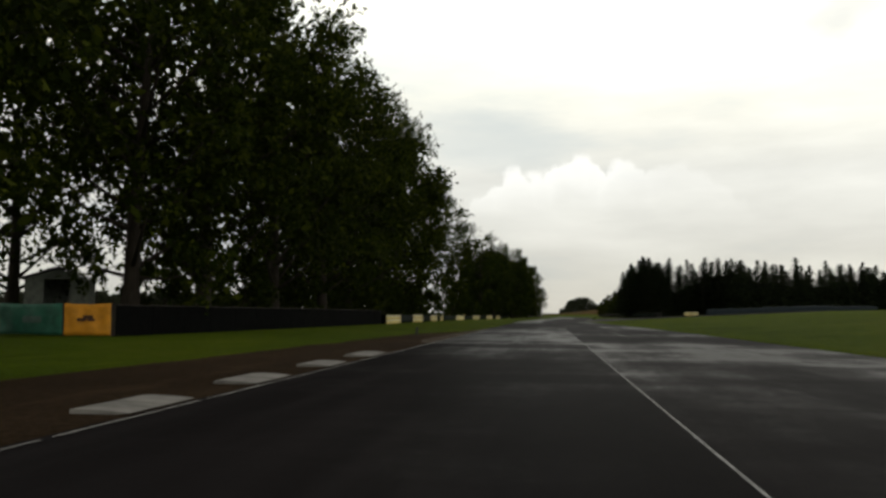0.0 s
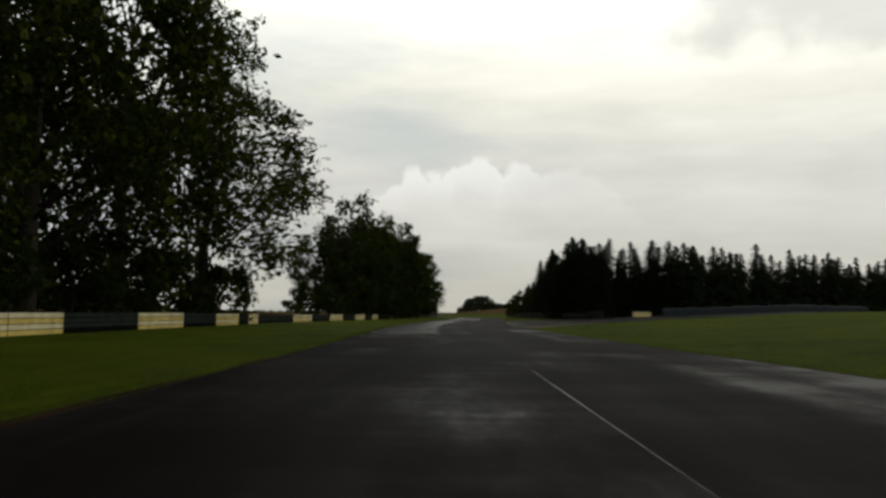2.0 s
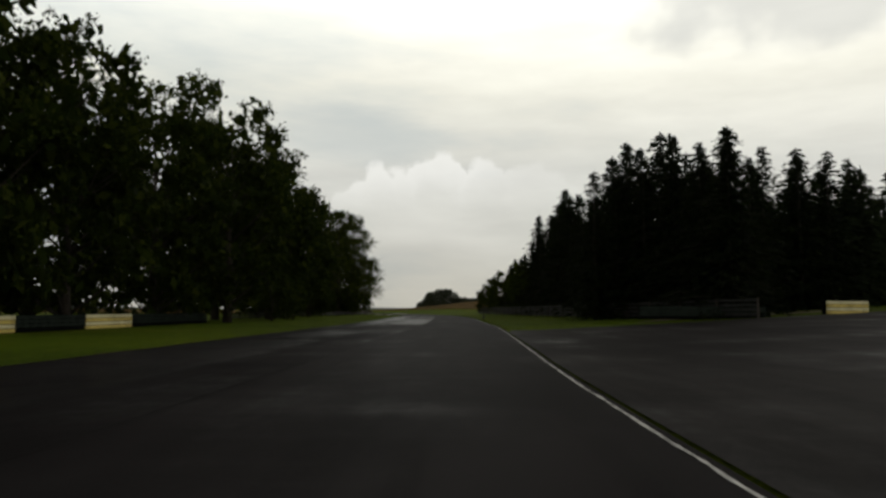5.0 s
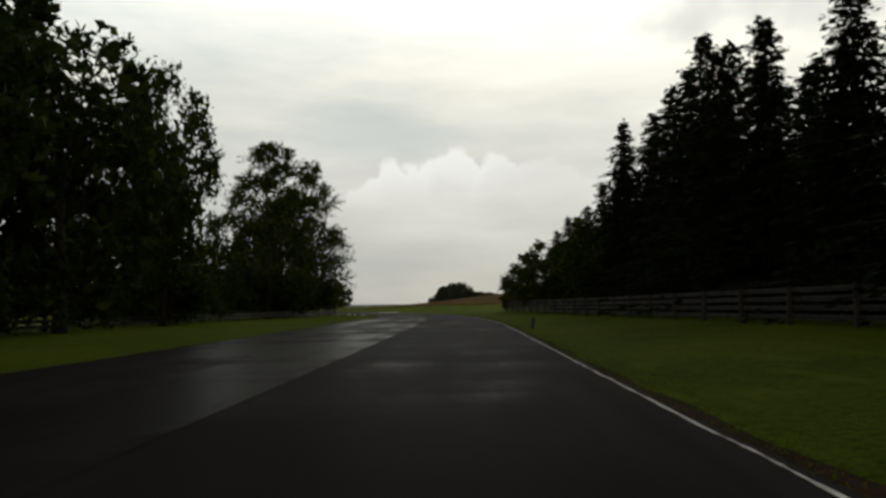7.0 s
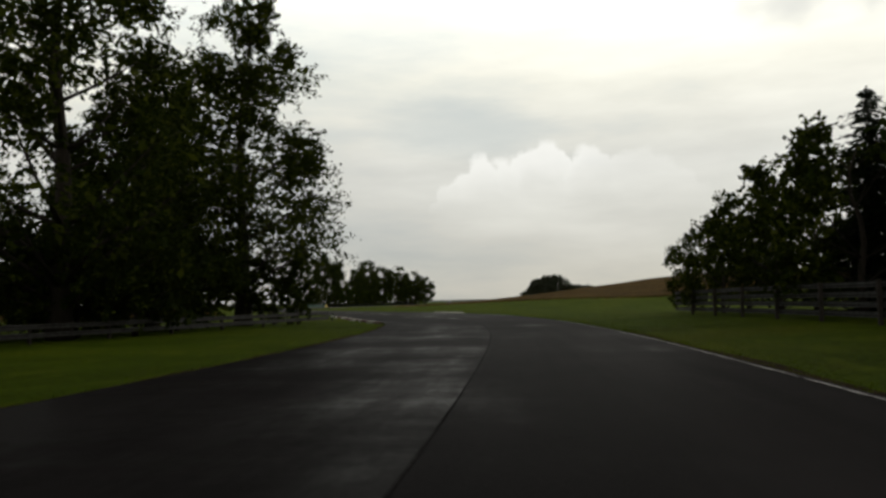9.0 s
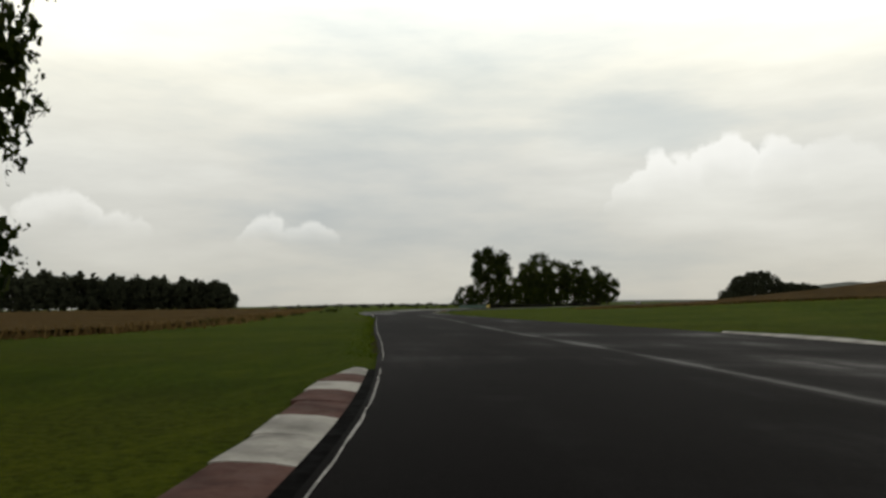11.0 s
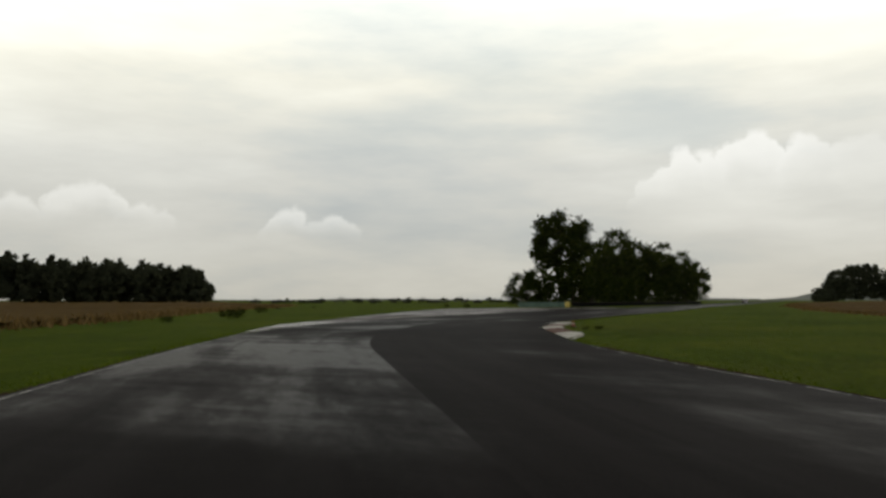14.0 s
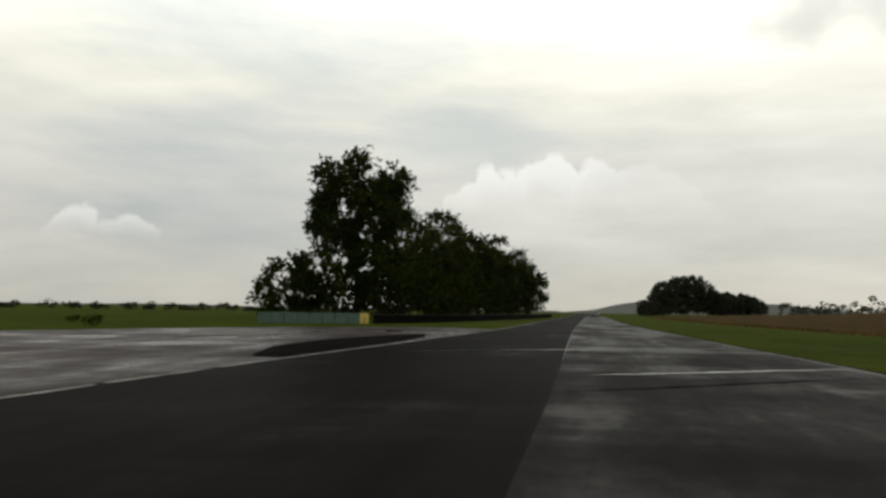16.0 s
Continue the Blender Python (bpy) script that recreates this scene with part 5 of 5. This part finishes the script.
tufts("grass_tufts", "ragged grass along the edge of the tarmac", L_CURVE, -1, 60, 300, 9000, 1)
tufts("grass_tufts", "ragged grass along the edge of the tarmac", R_CURVE, 1, 10, 125, 8000, 2)
tufts("grass_tufts", "ragged grass along the edge of the tarmac", R_CURVE, 1, 190, 330, 10000, 3)
tufts("grass_tufts", "ragged grass along the edge of the tarmac", L_CURVE, -1, 326, 420, 10000, 4)
tufts("grass_tufts", "ragged grass along the edge of the tarmac", R_CURVE, 1, 345, 560, 10000, 5)


# ---------------------------------------------------------------- small things
def marker_post(x, y, label, h=0.55, band=True, w=0.125):
    ob = thing("marker_post", None, pose(x, y, float(gz(x, y)), 0, 7, 10), label=label, category="marker post", group="marker posts")
    part("stem", bevelled("stem", (w, w * 0.6, h), BLACK, 0.03, (0, 0, h / 2)), ob)
    if band:
        part("reflector_band", bevelled("reflector_band", (w + 0.012, w * 0.6 + 0.012, h * 0.42), WHITE, 0.02, (0, 0, h * 0.56)), ob, "dirty white reflector band")
    part("foot", bevelled("foot", (w + 0.06, w * 0.6 + 0.06, 0.04), BLACK, 0.01, (0, 0, 0.02)), ob)


marker_post(-28.65, 374.7, "black marker post with a white band on grass")
marker_post(-3.35, 309.8, "black marker post with a white band on grass")
marker_post(-7.2, 41.8, "dark marker post on the verge", 0.5, False, 0.12)
marker_post(14.1, 239.4, "dark marker post on the verge", 0.55, False, 0.17)


def cone(x, y):
    ob = thing("traffic_cone", None, pose(x, y, float(gz(x, y))), label="small orange marker cone on the grass", category="cone")
    part("body", mesh_of("body", *tube([(0, 0, 0.03), (0, 0, 0.13), (0, 0, 0.27)], [0.09, 0.065, 0.025], 14), ORANGE, True), ob)
    part("band", mesh_of("band", *tube([(0, 0, 0.14), (0, 0, 0.18)], [0.066, 0.054], 14), WHITE, True), ob, "white band")
    part("base", bevelled("base", (0.26, 0.26, 0.04), BLACK, 0.01, (0, 0, 0.02)), ob)


cone(-38.5, 425.4)


def concrete_block(a, b, mat, label, h=0.75):
    L = math.dist(a, b)
    ob = thing("block_barrier", None, pose(a[0], a[1], float(gz(*a)), 0, 0, heading(a, b)), label=label, category="barrier", group="block barriers")
    part("body", bevelled("body", (L - 0.05, 0.5, h), mat, 0.05, (L / 2, 0, h / 2)), ob)
    part("top_rail", bevelled("top_rail", (L - 0.08, 0.3, 0.08), mat, 0.02, (L / 2, 0, h + 0.035)), ob)
    for x in (L * 0.5,):
        part("strap", bevelled("strap", (0.03, 0.54, h - 0.06), BELT, 0.01, (x, 0, h / 2)), ob)


for i in range(4):
    a = (-64.3 + 1.8 * i, 516.4 + 0.75 * i)
    concrete_block(a, (a[0] + 1.8, a[1] + 0.75), PALE_GREEN, "pale green block barrier before the trees")
concrete_block((-57.1, 519.4), (-56.4, 519.7), YELLOW, "yellow end block of the barrier")
board_wall([(-56, 520), (-50, 540), (-44, 575), (-38, 620)], 0.7, RUBBER, "barrier_wall", "low dark barrier along the clump of trees", 4.0)


def hut(x, y, turn):
    ob = thing("marshal_hut", None, pose(x, y, 0, 0, 0, turn), label="small grey wooden hut with a pitched felt roof", category="hut")
    w, d, h = 3.4, 2.6, 2.8
    part("base", bevelled("base", (w + 0.2, d + 0.2, 0.25), CONCRETE, 0.02, (0, 0, 0.125)), ob)
    for sx in (-1, 1):
        part("wall", bevelled("wall", (0.1, d, h), HUT_WALL, 0.01, (sx * (w / 2 - 0.05), 0, 0.25 + h / 2)), ob)
    part("wall", bevelled("wall", (w - 0.2, 0.1, h), HUT_WALL, 0.01, (0, d / 2 - 0.05, 0.25 + h / 2)), ob)
    for cx, ww in ((-1.15, 0.9), (1.15, 0.9)):
        part("wall", bevelled("wall", (ww, 0.1, h), HUT_WALL, 0.01, (cx, -d / 2 + 0.05, 0.25 + h / 2)), ob)
    part("wall", bevelled("wall", (1.4, 0.1, 0.8), HUT_WALL, 0.01, (0, -d / 2 + 0.05, 0.65)), ob)
    for sx in (-1, 1):
        me = bevelled("roof", (w / 2 + 0.45, d + 0.7, 0.07), HUT_ROOF, 0.015)
        part("roof", me, ob, at=pose(sx * (w / 4 + 0.1), 0, h + 0.25 + 0.36, 0, sx * 20, 0))
    v = [(-w / 2, -d / 2 + 0.03, h + 0.25), (w / 2, -d / 2 + 0.03, h + 0.25), (0, -d / 2 + 0.03, h + 0.85), (-w / 2, d / 2 - 0.03, h + 0.25), (w / 2, d / 2 - 0.03, h + 0.25), (0, d / 2 - 0.03, h + 0.85)]
    part("gable", mesh_of("gable", v, [(0, 1, 2), (5, 4, 3), (0, 3, 4, 1), (1, 4, 5, 2), (2, 5, 3, 0)], HUT_WALL), ob)


hut(-28.6, 42.0, 25)
for x, y in ((-25.2, 40.2), (-23.3, 40.6)):
    p = thing("post", None, pose(x, y, 0), label="thin wooden post behind the barrier", category="post")
    part("stem", mesh_of("stem", *tube([(0, 0, 0), (0, 0, 2.4)], [0.05, 0.045]), WOOD), p)

_b = thing("loose_board", None, pose(-51.0, 499.4, 0.024, 0, 0, 80), label="dark weathered board lying on the run-off", category="board")
part("plank", bevelled("plank", (0.14, 0.9, 0.05), WOOD, 0.012, (0, 0, 0.03)), _b)
part("batten", bevelled("batten", (0.3, 0.08, 0.05), WOOD, 0.012, (0, 0.3, 0.082)), _b)

# barriers and the covered bank across the field on the right
for a, b, m, lab in (((33.0, 196.5), (36.6, 197.6), True, ""), ((21, 198.5), (29.5, 197.5), False, "")):
    tyre_bundle(a, b, m, 0.9)


def sheeted_bank(points, label):
    """A long tyre bank under ribbed sheeting."""
    c = curve(points, 1.5)
    ob = thing("sheeted_bank", None, pose(0, 0, 0), label=label, category="barrier")
    prof = [(-0.7, 0.0), (-0.62, 0.9), (-0.45, 1.25), (0.0, 1.38), (0.45, 1.25), (0.62, 0.9), (0.7, 0.0)]
    d = np.gradient(c, axis=0)
    d /= np.linalg.norm(d, axis=1, keepdims=True)
    verts, n = [], len(prof)
    for i, p in enumerate(c):
        k = 1 + 0.05 * math.sin(i * 2.1) + 0.04 * math.sin(i * 0.7)
        for o, h in prof:
            q = p + np.array([d[i][1], -d[i][0]]) * o
            verts.append((q[0], q[1], float(gz(*p)) + h * k))
    faces = [(i * n + k, i * n + k + 1, (i + 1) * n + k + 1, (i + 1) * n + k) for i in range(len(c) - 1) for k in range(n - 1)]
    part("cover", mesh_of("cover", verts, faces, BLUE_GREY, True), ob)


sheeted_bank([(38.5, 197), (50, 199.5), (66, 206), (85, 215)], "long blue-grey sheeted bank before the conifers")
for i, (x, y) in enumerate(((92, 219), (100, 223), (110, 228), (122, 234))):
    tyre_bundle((x, y), (x + 4.5, y + 2), i % 2 == 0, 0.9)


def car(x, y, turn):
    ob = thing("car", None, pose(x, y, 0.03, 0, 0, turn), label="small silver hatchback on the circuit", category="car")
    prof = [(-1.95, 0.35), (-1.98, 0.75), (-1.75, 0.95), (-1.35, 1.38), (-0.2, 1.45), (0.55, 1.02), (1.55, 0.88), (1.95, 0.68), (1.98, 0.35)]
    v = []
    for sx, tuck in ((-1, 0), (1, 0)):
        for py, pz in prof:
            w = 0.84 - max(0, pz - 0.9) * 0.28
            v.append((sx * w, py, pz))
    n = len(prof)
    f = [tuple(range(n))[::-1], tuple(range(n, 2 * n))] + [(i, i + 1, n + i + 1, n + i) for i in range(n - 1)] + [(n - 1, 0, n, 2 * n - 1)]
    body = part("body", mesh_of("body", v, f, CAR_PAINT), ob)
    bv = body.modifiers.new("round", "BEVEL")
    bv.width, bv.segments = 0.06, 2
    part("rear_window", bevelled("rear_window", (1.15, 0.02, 0.5), GLASS, 0.008), ob, at=pose(0, -1.56, 1.18, -43, 0, 0))
    part("windscreen", bevelled("windscreen", (1.15, 0.02, 0.72), GLASS, 0.008), ob, at=pose(0, 0.2, 1.26, 60, 0, 0))
    for sx in (-1, 1):
        part("side_window", bevelled("side_window", (0.02, 1.3, 0.36), GLASS, 0.008), ob, at=pose(sx * 0.775, -0.55, 1.17, 0, -sx * 15, 0))
        part("tail_light", bevelled("tail_light", (0.22, 0.05, 0.16), LAMP_RED, 0.015, (sx * 0.66, -1.96, 0.78)), ob)
        for wy in (-1.25, 1.25):
            wheel = part("wheel", None, ob, at=pose(sx * 0.76, wy, 0.3, 0, 90, 0))
            part("tyre", mesh_of("tyre", *tube([(0, 0, -0.1), (0, 0, -0.08), (0, 0, 0.08), (0, 0, 0.1)], [0.26, 0.3, 0.3, 0.26], 18), RUBBER, True), wheel)
            part("rim", mesh_of("rim", *tube([(0, 0, -0.105), (0, 0, 0.105)], [0.18, 0.18], 14), STEEL), wheel)
    part("bumper", bevelled("bumper", (1.62, 0.12, 0.22), BLACK, 0.03, (0, -1.97, 0.45)), ob)
    return ob


car(-25.6, 655, -5)


def far_hill(points, heights, label):
    verts, faces = [], []
    for (x, y), h in zip(points, heights):
        verts += [(x, y - 60, -1), (x, y, h), (x, y + 260, h * 0.6)]
    for i in range(len(points) - 1):
        for k in range(2):
            faces.append((3 * i + k, 3 * i + 3 + k, 3 * i + 4 + k, 3 * i + 1 + k))
    thing("far_hill", mesh_of("far_hill", verts, faces, HAZE_HILL, True), kind="structure", label=label, category="hill")


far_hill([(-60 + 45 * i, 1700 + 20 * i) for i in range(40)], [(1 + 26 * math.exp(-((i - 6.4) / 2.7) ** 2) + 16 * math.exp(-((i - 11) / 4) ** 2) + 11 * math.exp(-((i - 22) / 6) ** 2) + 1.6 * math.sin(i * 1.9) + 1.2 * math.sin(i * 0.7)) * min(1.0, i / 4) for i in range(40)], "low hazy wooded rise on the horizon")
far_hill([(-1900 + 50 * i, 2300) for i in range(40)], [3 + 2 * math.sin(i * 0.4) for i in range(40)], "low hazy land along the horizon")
